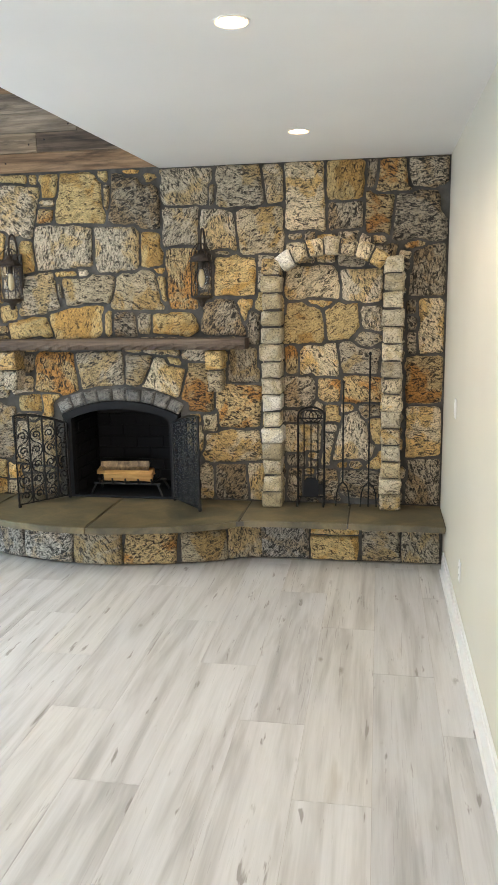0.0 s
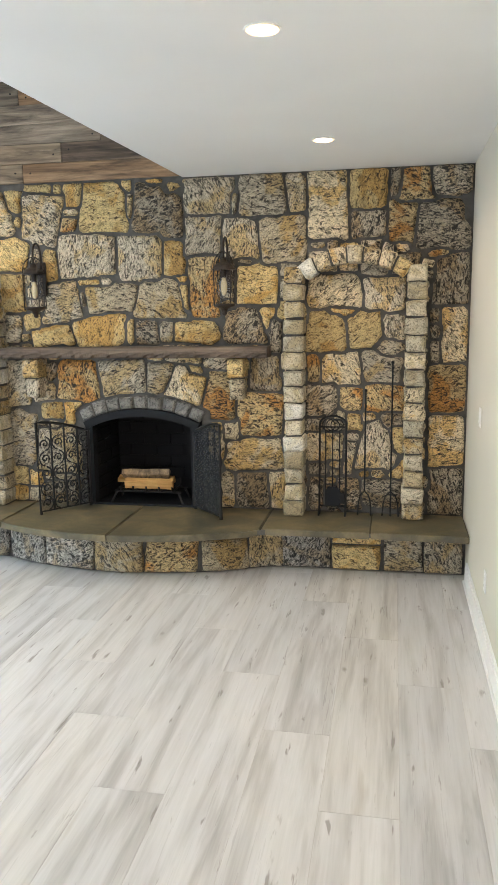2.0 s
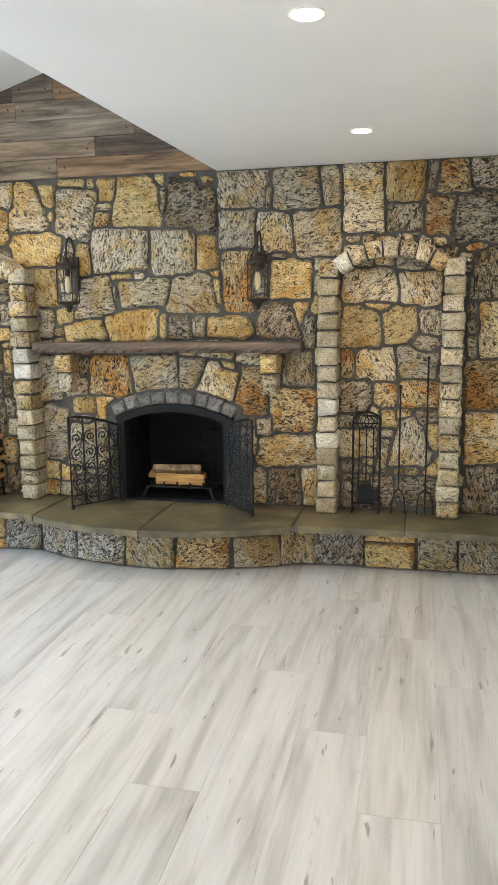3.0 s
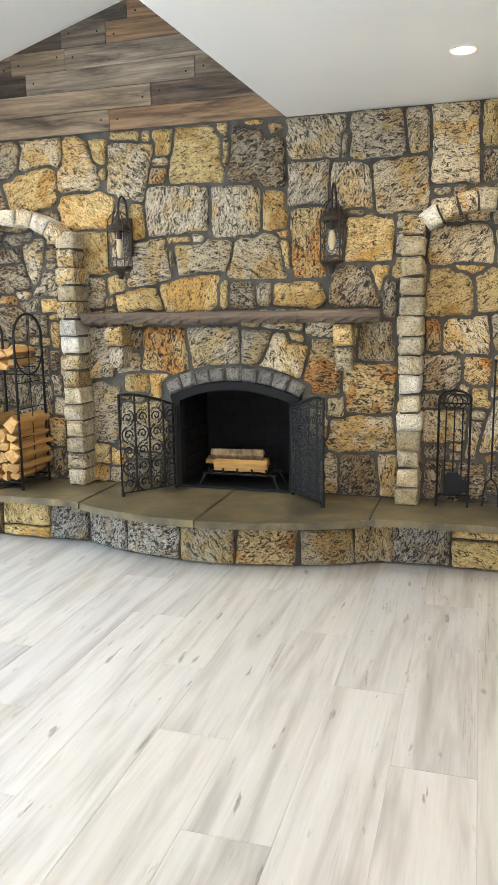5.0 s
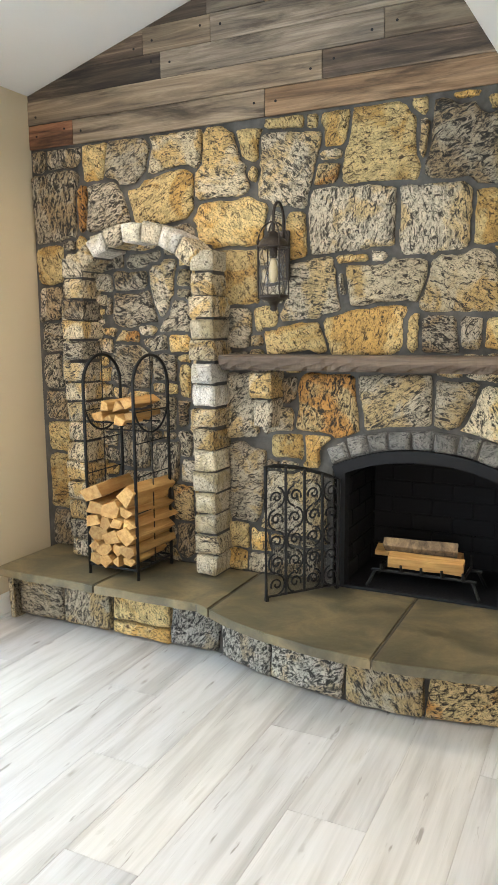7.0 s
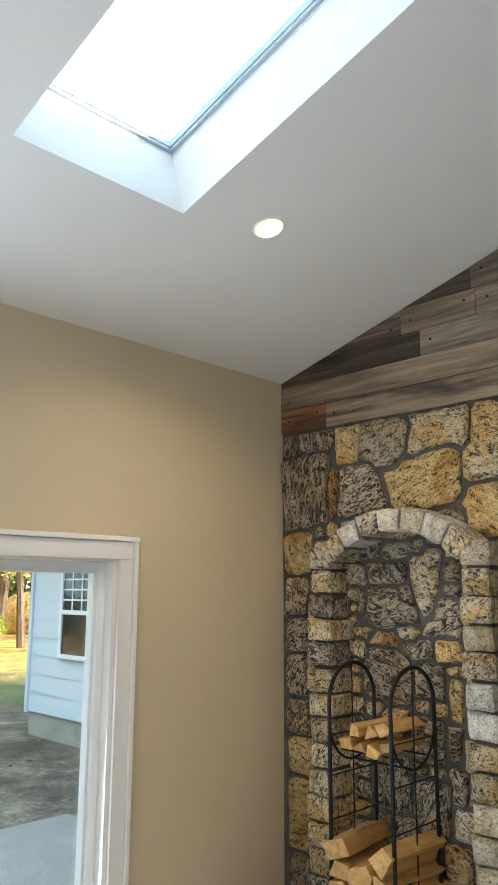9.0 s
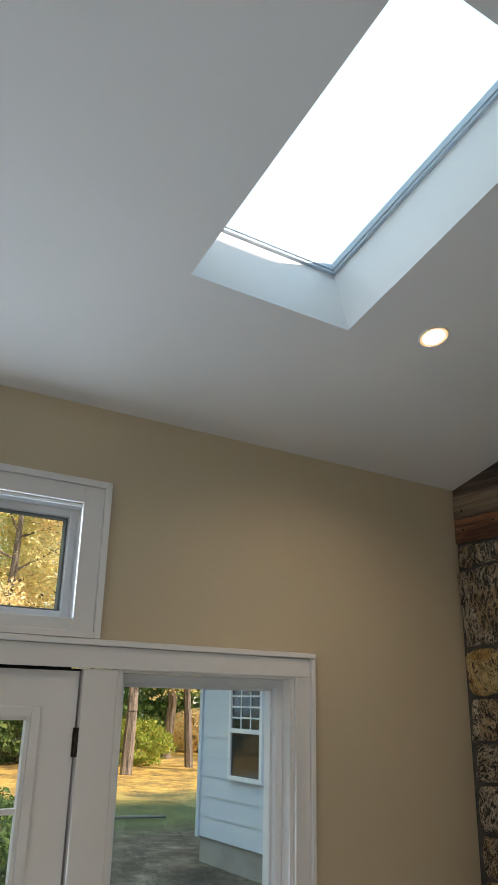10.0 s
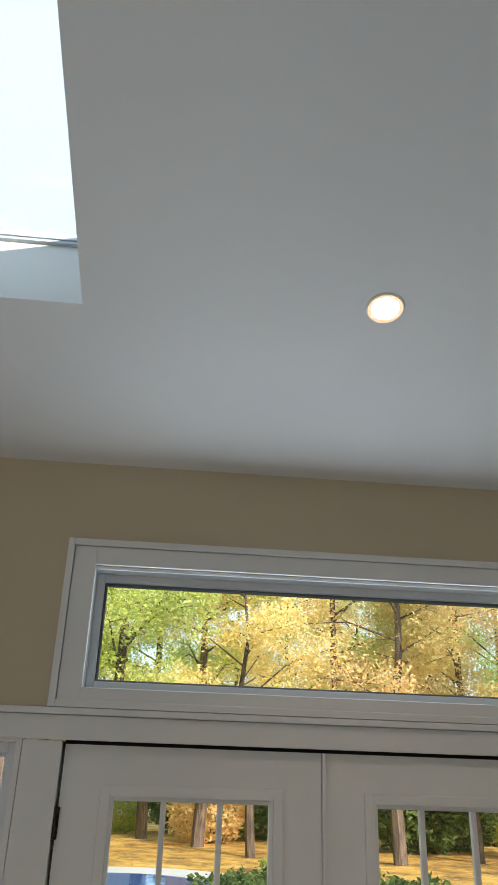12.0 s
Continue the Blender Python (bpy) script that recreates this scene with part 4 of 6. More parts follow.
def glazed_door(name, y0, y1, hinge_y):
    d = thing(name, "white glazed patio door with fifteen small panes, closed", "door", kind="structure")
    x0, x1 = XL - 0.055, XL - 0.010
    st, zt = 0.16, 1.87
    bm = bmesh.new()
    add_box(bm, (x0, y0, 0.02), (x1, y0 + st, 2.020))
    add_box(bm, (x0, y1 - st, 0.02), (x1, y1, 2.020))
    add_box(bm, (x0, y0 + st, zt), (x1, y1 - st, 2.020))
    add_box(bm, (x0, y0 + st, 0.02), (x1, y1 - st, 0.25))
    part("door_frame", bm, M["trim"], d)
    gy0, gy1, gz0, gz1 = y0 + st, y1 - st, 0.25, zt
    part("lite_moulding", frame_bars(gy0 - 0.022, gy1 + 0.022, gz0 - 0.022, gz1 + 0.022, x1 - 0.02, x1 + 0.012, 0.034), M["trim"], d)
    part("lite_bead", frame_bars(gy0 + 0.012, gy1 - 0.012, gz0 + 0.012, gz1 - 0.012, x1 - 0.03, x1 + 0.003, 0.014), M["trim"], d)
    for i in (1, 2):
        y = gy0 + (gy1 - gy0) * i / 3
        part("muntin", box((x0 + 0.012, y - 0.010, gz0 + 0.01), (x1 - 0.008, y + 0.010, gz1 - 0.01), 0.003), M["trim"], d)
    for i in range(1, 5):
        z = gz0 + (gz1 - gz0) * i / 5
        part("muntin", box((x0 + 0.014, gy0 + 0.01, z - 0.010), (x1 - 0.010, gy1 - 0.01, z + 0.010), 0.003), M["trim"], d)
    for i in range(3):
        for j in range(5):
            a, b = gy0 + (gy1 - gy0) * i / 3, gy0 + (gy1 - gy0) * (i + 1) / 3
            lo, hi = gz0 + (gz1 - gz0) * j / 5, gz0 + (gz1 - gz0) * (j + 1) / 5
            p = part("pane", box((x0 + 0.020, a + 0.008, lo + 0.008), (x0 + 0.024, b - 0.008, hi - 0.008)), M["glass"], d)
            p.visible_shadow = False
    for z in (0.25, 1.02, 1.77):
        bm = tube(bmesh.new(), [(XL + 0.002, hinge_y, z - 0.05), (XL + 0.002, hinge_y, z + 0.05)], 0.007)
        add_box(bm, (XL - 0.012, hinge_y - 0.012, z - 0.05), (XL - 0.004, hinge_y + 0.012, z + 0.05))
        part("hinge", bm, M["bronze"], d)
    return d


glazed_door("door_1", 2.434, 3.325, 3.330)
door = glazed_door("door_2", 1.505, 2.418, 1.500)
part("astragal", box((XL - 0.05, 2.4195, 0.02), (XL + 0.006, 2.4325, 2.020), 0.003), M["trim"], door)
structure("threshold", box((XL - 0.16, 0.5, -0.05), (XL - 0.005, 4.33, 0.018), 0.003), M["alu"], "grey metal door threshold", "threshold")
# black strip that paints the shade of the gap above the doors
structure("door_gap_shade", box((XL - 0.09, 1.496, 2.0203), (XL - 0.02, 3.334, 2.0280)), M["iron"], "black strip standing for the shaded gap over the doors", "door seal")

# baseboards
def baseboard(name, x0, x1, y0, y1, side):
    bm = bmesh.new()
    add_box(bm, (x0, y0, 0), (x1, y1, 0.115), 0.003)
    if side:
        add_box(bm, (x0 if side > 0 else x0 + 0.006, y0, 0.115), (x1 - 0.006 if side > 0 else x1, y1, 0.14), 0.003)
        add_box(bm, (x1 if side > 0 else x0 - 0.012, y0, 0), (x1 + 0.012 if side > 0 else x0, y1, 0.018), 0.004)
    structure(name, bm, M["trim"], "white painted moulded baseboard", "baseboard")


baseboard("baseboard_1", XR - 0.017, XR, YB, 5.03, -1)
baseboard("baseboard_2", XL, XL + 0.017, 4.424, 5.40, 1)
baseboard("baseboard_3", XL, XL + 0.017, YB, 0.378, 1)

# ---- skylights ----
def skylight(name, y0, y1):
    s = thing(name, "fixed skylight with pale blue-grey metal frame", "skylight", kind="structure")
    n = Vector((-VAULT_SLOPE, 0, 1)).normalized()
    along = Vector((1, 0, VAULT_SLOPE)).normalized()
    x0, x1 = SKY_X
    base = Vector((x0, 0, vault(x0)))
    length = (Vector((x1, 0, vault(x1))) - base).length

    def ring(inset, width, lo, hi, bm):
        for (a0, a1), (b0, b1) in (((inset, inset + width), (y0 + inset, y1 - inset)), ((length - inset - width, length - inset), (y0 + inset, y1 - inset)),
                                   ((inset + width, length - inset - width), (y0 + inset, y0 + inset + width)), ((inset + width, length - inset - width), (y1 - inset - width, y1 - inset))):
            pts = [base + along * a + n * lo + Vector((0, b, 0)) for a, b in ((a0, b0), (a1, b0), (a1, b1), (a0, b1))]
            prism(pts, n * (hi - lo), bm)
        return bm

    part("lining", ring(0.0, 0.006, 0.0005, 0.295, bmesh.new()), M["trim"], s, "white painted well")
    part("curb", ring(-0.05, 0.049, 0.2705, 0.345, bmesh.new()), M["sky_frame"], s)
    part("sash", ring(0.0, 0.02, 0.296, 0.345, bmesh.new()), M["sky_frame"], s)
    part("gasket", ring(0.0202, 0.005, 0.31, 0.34, bmesh.new()), M["sky_frame"], s)
    pts = [base + along * a + n * 0.33 + Vector((0, b, 0)) for a, b in ((0.022, y0 + 0.022), (length - 0.022, y0 + 0.022), (length - 0.022, y1 - 0.022), (0.022, y1 - 0.022))]
    p = part("pane", prism(pts, n * 0.006), M["glass"], s)
    p.visible_shadow = False
    return s


M["sky_frame"] = material("skylight_frame", (0.50, 0.60, 0.68), 0.4)
skylight("window_4", *SKY_Y[0])
skylight("window_5", *SKY_Y[1])

# ---- recessed lights ----
def downlight(x, y, z, slope=0.0):
    d = thing("recessed_light", "round recessed ceiling light, lit warm white", "ceiling light", (x, y, z), 0, "recessed lights")
    d.rotation_euler = (0, -math.atan(slope), 0)
    part("trim_ring", lathe(bmesh.new(), [(0.057, -0.001), (0.058, -0.005), (0.062, -0.004), (0.065, 0.0), (0.057, 0.0)], sides=32), M["white_plastic"], d, smooth=True)
    # this ring glows by itself in place of the lens's amber halo
    part("halo_baffle", lathe(bmesh.new(), [(0.0445, -0.002), (0.0475, -0.0045), (0.0565, -0.0065), (0.0568, 0.0), (0.0445, 0.0)], sides=32), M["led_halo"], d, "inner baffle that glows amber to imitate the lens halo")
    part("lens", lathe(bmesh.new(), [(0.0, -0.004), (0.036, -0.0045), (0.0445, -0.003), (0.0445, 0.0), (0.0, 0.0)], sides=32), M["led"], d, "glowing lens")
    return d


LIGHTS = ((0.35, 2.775, ZC, 0.0), (0.40, 4.51, ZC, 0.0), (-2.545, 4.347, vault(-2.545), VAULT_SLOPE), (-2.575, 2.469, vault(-2.575), VAULT_SLOPE))
for x, y, z, s in LIGHTS:
    downlight(x, y, z, s)

# ---- switch and outlets ----
def wall_plate(name, label, category, x, y, z, side, kind):
    p = thing(name, label, category, (x, y, z), 0 if side > 0 else 180)
    part("plate", box((0, -0.036, -0.058), (0.006, 0.036, 0.058), 0.003), M["white_plastic"], p)
    if kind == "switch":
        part("rocker", box((0.005, -0.016, -0.034), (0.010, 0.016, 0.034), 0.002), M["white_plastic"], p)
    else:
        for dz in (-0.021, 0.021):
            s = part("socket", box((0.005, -0.015, dz - 0.015), (0.008, 0.015, dz + 0.015), 0.002), M["white_plastic"], p)
            for dy in (-0.006, 0.006):
                part("slot", box((0.0075, dy - 0.001, dz - 0.004), (0.0084, dy + 0.001, dz + 0.005)), M["alu"], s)
    return p


wall_plate("light_switch", "white rocker switch on the pale wall", "light switch", XR, 4.60, 1.18, -1, "switch")
wall_plate("outlet", "white duplex outlet low on the pale wall", "outlet", XR, 4.08, 0.353, -1, "outlet")
wall_plate("outlet", "white duplex outlet low on the tan wall", "outlet", XL, 4.515, 0.345, 1, "outlet")

# ---- mantel ----
def make_mantel():
    """A hand-hewn beam: long scooped facets along its front and lower edge."""
    x0, x1, y0, y1, z0, z1 = -2.10, -0.06, 5.245, YS - 0.02, 1.492, 1.572
    m = random.Random(8)
    n = 96
    bm = bmesh.new()
    rings = []
    for i in range(n + 1):
        x = x0 + (x1 - x0) * i / n
        k = (i / 5.2 + 0.35 * math.sin(i * 0.21)) % 1.0
        scoop = 0.026 * (1 - k) + m.uniform(-0.001, 0.001)
        crease = z0 + 0.024 + 0.026 * k
        rings.append([bm.verts.new(q) for q in ((x, y1, z0), (x, y0 + 0.026 + scoop * 0.3, z0 + 0.003 * k), (x, y0 + scoop + 0.008, z0 + 0.012), (x, y0 + scoop * 0.35, crease),
                                                (x, y0 + 0.002 + m.uniform(0, 0.002), z1 - 0.010), (x, y0 + 0.012, z1), (x, y1, z1))])
    for a, b in zip(rings, rings[1:]):
        for j in range(7):
            bm.faces.new((a[j], a[(j + 1) % 7], b[(j + 1) % 7], b[j]))
    bm.faces.new(rings[0])
    bm.faces.new(rings[-1][::-1])
    return tagged(part("mantel_beam", bm, M["beam"]), "dark hand-hewn wooden mantel beam on stone corbels", "mantel")


make_mantel()


# ---- wall lanterns ----
def make_lantern(x):
    l = thing("wall_lantern", "bronze lantern sconce with clear glass, unlit, on the stone wall", "wall lantern", (x, 5.29, 1.81), 0, "wall lanterns")
    r = 0.062
    bm = bmesh.new()
    add_box(bm, (-0.03, 0.108, 0.14), (0.03, 0.125, 0.36), 0.008)
    part("backplate", bm, M["bronze"], l)
    pts = [(0, 0.11, 0.30)] + [(0, 0.055 + 0.055 * math.cos(a), 0.40 + 0.075 * math.sin(a)) for a in (radians(k) for k in range(0, 181, 20))] + [(0, 0.0, 0.37), (0, 0.0, 0.335)]
    part("arm", tube(bmesh.new(), pts, 0.007), M["bronze"], l, smooth=True)
    part("cap", lathe(bmesh.new(), [(0.012, 0.345), (0.02, 0.338), (0.024, 0.322), (0.05, 0.312), (0.062, 0.298), (0.064, 0.285), (0.06, 0.282), (0.0, 0.282)], sides=24), M["bronze"], l, smooth=True)
    part("collar", lathe(bmesh.new(), [(0.058, 0.284), (0.074, 0.284), (0.074, 0.276), (0.058, 0.276)], sides=24), M["bronze"], l)
    part("base", lathe(bmesh.new(), [(0.066, 0.072), (0.07, 0.066), (0.062, 0.056), (0.03, 0.045), (0.02, 0.03), (0.014, 0.02), (0.018, 0.012), (0.008, 0.002), (0.0, 0.0)], sides=24), M["bronze"], l, smooth=True)
    for k in range(4):
        a = radians(45 + 90 * k)
        part("upright", tube(bmesh.new(), [(0.072 * math.cos(a), 0.072 * math.sin(a), z) for z in (0.055, 0.29)], 0.0028, 6), M["bronze"], l)
    for turn in (0, 90):
        c, s = math.cos(radians(turn + 45)), math.sin(radians(turn + 45))
        pts = [(0.072 * math.cos(a) * c, 0.072 * math.cos(a) * s, 0.285 + 0.10 * math.sin(a)) for a in (radians(k) for k in range(0, 181, 12))]
        part("hoop", tube(bmesh.new(), pts, 0.0035, 6), M["bronze"], l)
    for turn in (0, 180):
        pts = [(0.066 * math.sin(radians(turn) + 2.6 * (t - 0.5)), -0.066 * math.cos(radians(turn) + 2.6 * (t - 0.5)), 0.07 + 0.205 * (4 * (t - 0.5) ** 2)) for t in (i / 18 for i in range(19))]
        part("swag_wire", tube(bmesh.new(), pts, 0.0014, 6), M["bronze"], l)
        pts = [(x1, y1, 0.345 - z1) for x1, y1, z1 in pts]
        part("swag_wire", tube(bmesh.new(), pts, 0.0014, 6), M["bronze"], l)
    g = part("glass_cylinder", lathe(bmesh.new(), [(0.053, 0.073), (0.056, 0.15), (0.053, 0.275)], sides=28), M["lamp_glass"], l, "clear glass", smooth=True)
    g.visible_shadow = False
    part("socket", lathe(bmesh.new(), [(0.016, 0.28), (0.016, 0.23), (0.0, 0.23)], sides=14), M["bronze"], l)
    part("bulb", lathe(bmesh.new(), [(0.010, 0.23), (0.015, 0.215), (0.021, 0.185), (0.020, 0.155), (0.012, 0.13), (0.0, 0.122)], sides=14), M["bulb_glass"], l, "clear candle bulb", smooth=True)
    return l


M["bulb_glass"] = material("bulb_glass", (0.55, 0.45, 0.27), 0.08)
lantern = make_lantern(-1.79)
lantern.matrix_basis = pose(-1.79, 5.27, 1.79) @ Matrix.Diagonal((1.14, 1.14, 1.14, 1))
copy_thing(lantern, pose(-0.362, 5.27, 1.79))

# ---- firebox ----
firebox = thing("firebox", "black brick-lined firebox with sooty walls", "firebox", kind="structure")
fx0, fx1, fy0, fy1 = -1.47, -0.65, YS - 0.02, 6.02
bm = bmesh.new()
add_box(bm, (fx0 - 0.1, YS + 0.02, 0.3), (fx0 - 0.012, fy1 + 0.1, 1.3))
add_box(bm, (fx1 + 0.012, YS + 0.02, 0.3), (fx1 + 0.1, fy1 + 0.1, 1.3))
add_box(bm, (fx0 - 0.012, fy1, 0.3), (fx1 + 0.012, fy1 + 0.1, 1.3))
add_box(bm, (fx0 - 0.012, YS + 0.02, 1.2), (fx1 + 0.012, fy1, 1.3))
add_box(bm, (fx0 - 0.012, YS - 0.02, 0.25), (fx1 + 0.012, fy1, HEARTH - 0.004))
part("lining", bm, M["firebrick"], firebox)
for row in range(9):
    z = HEARTH + row * 0.095
    off = 0.115 if row % 2 else 0.0
    x = fx0 - off
    while x < fx1:
        a, b = max(x, fx0), min(x + 0.23, fx1)
        if b - a > 0.03:
            part("firebrick", box((a + 0.004, fy1 - 0.012, z + 0.004), (b - 0.004, fy1 + 0.002, z + 0.091), 0.003), M["firebrick"], firebox)
        x += 0.23
    for side in (0, 1):
        y = YS + 0.03 - off
        while y < fy1:
            a, b = max(y, YS + 0.03), min(y + 0.23, fy1 - 0.014)
            if b - a > 0.03:
                xa, xb = (fx0 - 0.014, fx0 + 0.002) if side == 0 else (fx1 - 0.002, fx1 + 0.014)
                part("firebrick", box((xa, a + 0.004, z + 0.004), (xb, b - 0.004, z + 0.091), 0.003), M["firebrick"], firebox)
            y += 0.23
part("lintel", ring_sector(*ARCH, 0.995, 1.052, -26, 26, YS - 0.05, YS + 0.03), M["firesteel"], firebox, "arched black steel lintel")
for x in (fx0, fx1):
    part("jamb", box((x - 0.022, YS - 0.045, HEARTH), (x + 0.022, YS + 0.03, 0.965), 0.003), M["firesteel"], firebox)
part("sill_rail", box((fx0 + 0.022, YS - 0.045, HEARTH), (fx1 - 0.022, YS - 0.02, HEARTH + 0.016), 0.002), M["firesteel"], firebox)


def make_mesh_curtain(name, base, cover):
    m = material(name, base, 0.6)
    t = m.node_tree
    clear = t.nodes.new("ShaderNodeBsdfTransparent")
    mx = t.nodes.new("ShaderNodeMixShader")
    mx.inputs[0].default_value = cover
    wire(m, clear.outputs[0], mx.inputs[1])
    wire(m, bsdf(m).outputs[0], mx.inputs[2])
    wire(m, mx.outputs[0], t.nodes["Material Output"].inputs["Surface"])
    return m


M["wire_mesh"] = make_mesh_curtain("woven_wire_mesh", (0.015, 0.015, 0.015), 0.16)
M["wire_mesh_close"] = make_mesh_curtain("dense_wire_mesh", (0.024, 0.025, 0.027), 0.5)


def scroll(cx, cz, size, flip_u, flip_v, y):
    """An S-curl: a bar that rolls up into a spiral."""
    pts = []
    for i in range(26):
        t = i / 25
        a = -0.4 + 7.2 * t
        r = size * (1 - 0.8 * t)
        pts.append((cx + flip_u * (r * math.cos(a) - size), y, cz + flip_v * r * math.sin(a)))
    return pts


def make_screen_door(name, hinge, far, mesh, scroll_y):
    """One leaf of the fire screen, standing open; local x runs from hinge to free edge."""
    d = Vector((far[0] - hinge[0], far[1] - hinge[1], 0))
    L = d.length
    s = thing(name, "open black wrought-iron fire screen leaf with scrolls and wire mesh", "fire screen", (hinge[0], hinge[1], HEARTH), math.degrees(math.atan2(d.y, d.x)), "fire screen leaves")
    z0 = 0.022

    def top(u):
        return 0.585 + 0.105 * math.sin(min(1, max(0, u / L)) * math.pi / 2)

    frame = [(0, 0, z0), (L, 0, z0)] + [(u, 0, top(u)) for u in (L * (1 - i / 8) for i in range(9))]
    part("leaf_frame", tube(bmesh.new(), frame, 0.0105, 6, True), M["iron"], s)
    bm = prism([(0.006, 0.0, z0 + 0.004), (L - 0.006, 0.0, z0 + 0.004)] + [(u, 0.0, top(u) - 0.004) for u in ((L - 0.012) * (1 - i / 8) + 0.006 for i in range(9))], (0, 0.0012, 0))
    part("mesh_panel", bm, M[mesh], s, "fine black wire mesh")
    for k in (1, 2, 3):
        u = L * k / 4
        part("bar", tube(bmesh.new(), [(u, scroll_y, z0), (u, scroll_y, top(u))], 0.0075, 6), M["iron"], s)
    part("edge_bar", tube(bmesh.new(), [(0.012, scroll_y, z0), (0.012, scroll_y, top(0))], 0.007, 6), M["iron"], s)
    rows = 5
    for c in range(4):
        u0, u1 = L * c / 4, L * (c + 1) / 4
        mid = (u0 + u1) / 2
        for r in range(rows):
            zc = z0 + 0.06 + r * 0.112
            if zc + 0.05 > top(mid):
                continue
            f = 1 if (c + r) % 2 else -1
            part("scroll", tube(bmesh.new(), scroll(mid + f * 0.034, zc, 0.034, f, 1, scroll_y), 0.0052, 5), M["iron"], s)
            pts = [(mid - f * 0.045 * math.cos(a), scroll_y, zc + 0.052 * math.sin(a)) for a in (radians(k) for k in range(-80, 81, 20))]
            part("scroll", tube(bmesh.new(), pts, 0.0052, 5), M["iron"], s)
    part("foot", box((L - 0.012, -0.01, 0.0), (L + 0.006, 0.01, z0), 0.002), M["iron"], s)
    part("foot", box((0.0, -0.01, 0.0), (0.018, 0.01, z0), 0.002), M["iron"], s)
    return s


make_screen_door("fire_screen", (-1.475, 5.385), (-1.735, 5.045), "wire_mesh", 0.012)
make_screen_door("fire_screen", (-0.645, 5.385), (-0.375, 5.095), "wire_mesh_close", 0.014)


# ---- split logs ----
def make_log_wood():
    m = material("fresh_split_wood", (0.6, 0.4, 0.18), 0.7)
    v = coords(m, (1, 1, 1), 25.0)
    st = node(m, "ShaderNodeMapping", Scale=(40, 4, 40))
    wire(m, v, st.inputs["Vector"])
    f = noise_tex(m, st.outputs[0], 1.0, 4, 0.6, 0.4)
    big = noise_tex(m, v, 6, 3)
    col = ramp(m, f, [(0.3, (0.36, 0.18, 0.05)), (0.6, (0.62, 0.37, 0.13))])
    col = mix(m, ramp(m, big, [(0.45, 0.0), (0.7, 0.6)]), col, (0.40, 0.19, 0.06))
    col = random_tone(m, col, 0.6, 1.15)
    wire(m, col, bsdf(m).inputs["Base Color"])
    bump(m, f, 0.5, 0.006)
    return m


M["log"] = make_log_wood()
lrng = random.Random(21)


def log_mesh(size, length, corners):
    """A split wedge, lying along y from 0; its cross-section has that many uneven corners."""
    k = lrng.uniform(0, 6.28)
    pts = []
    for i in range(corners):
        a = k + 2 * math.pi * (i + lrng.uniform(-0.25, 0.25)) / corners
        r = size * lrng.uniform(0.82, 1.18)
        pts.append((r * math.cos(a), r * 0.8 * math.sin(a)))
    bm = bmesh.new()
    rings = []
    for j in range(5):
        y = length * j / 4
        rings.append([bm.verts.new((u + lrng.uniform(-0.003, 0.003), y + (lrng.uniform(-0.006, 0.006) if j in (0, 4) else 0), w + lrng.uniform(-0.003, 0.003))) for u, w in pts])
    for a, b in zip(rings, rings[1:]):
        for i in range(corners):
            bm.faces.new((a[i], a[(i + 1) % corners], b[(i + 1) % corners], b[i]))
    bm.faces.new(rings[0])
    bm.faces.new(rings[-1][::-1])
    bmesh.ops.bevel(bm, geom=bm.edges[:], offset=0.002, segments=1, affect="EDGES")
    return bm


def lay_log(x, y, z, size, length, turn, corners, group, mat="log", tilt=0.0, label="split firewood log with pale fresh faces"):
    ob = tagged(part("log", log_mesh(size, length, corners), M[mat]), label, "log", group)
    ob.matrix_basis = pose(x, y, z, 0, tilt, turn)
    return ob


# grate and the three logs on it
grate = thing("fire_grate", "black iron log grate on the firebox floor", "fire grate", (-1.06, 5.60, HEARTH))
for u in (-0.21, -0.105, 0.0, 0.105, 0.21):
    part("bar", tube(bmesh.new(), [(u, -0.13, 0.135), (u, -0.115, 0.10), (u, 0.11, 0.10), (u, 0.13, 0.16)], 0.008, 6), M["iron"], grate)
for w in (-0.09, 0.09):
    part("crossbar", tube(bmesh.new(), [(-0.27, w, 0.088), (0.27, w, 0.088)], 0.009, 6), M["iron"], grate)
for u in (-0.25, 0.25):
    for w in (-0.09, 0.09):
        part("leg", tube(bmesh.new(), [(u, w, 0.088), (u * 1.16, w * 1.25, 0.0)], 0.009, 6), M["iron"], grate)
for x, y, z, size, length, turn, mat in ((-0.86, 5.535, HEARTH + 0.150, 0.05, 0.38, 92, "log"), (-0.89, 5.655, HEARTH + 0.150, 0.05, 0.46, 89, "log"), (-0.90, 5.60, HEARTH + 0.222, 0.048, 0.38, 94, "bark")):
    lay_log(x, y, z, size, length, turn, 4, "logs on the grate", mat)

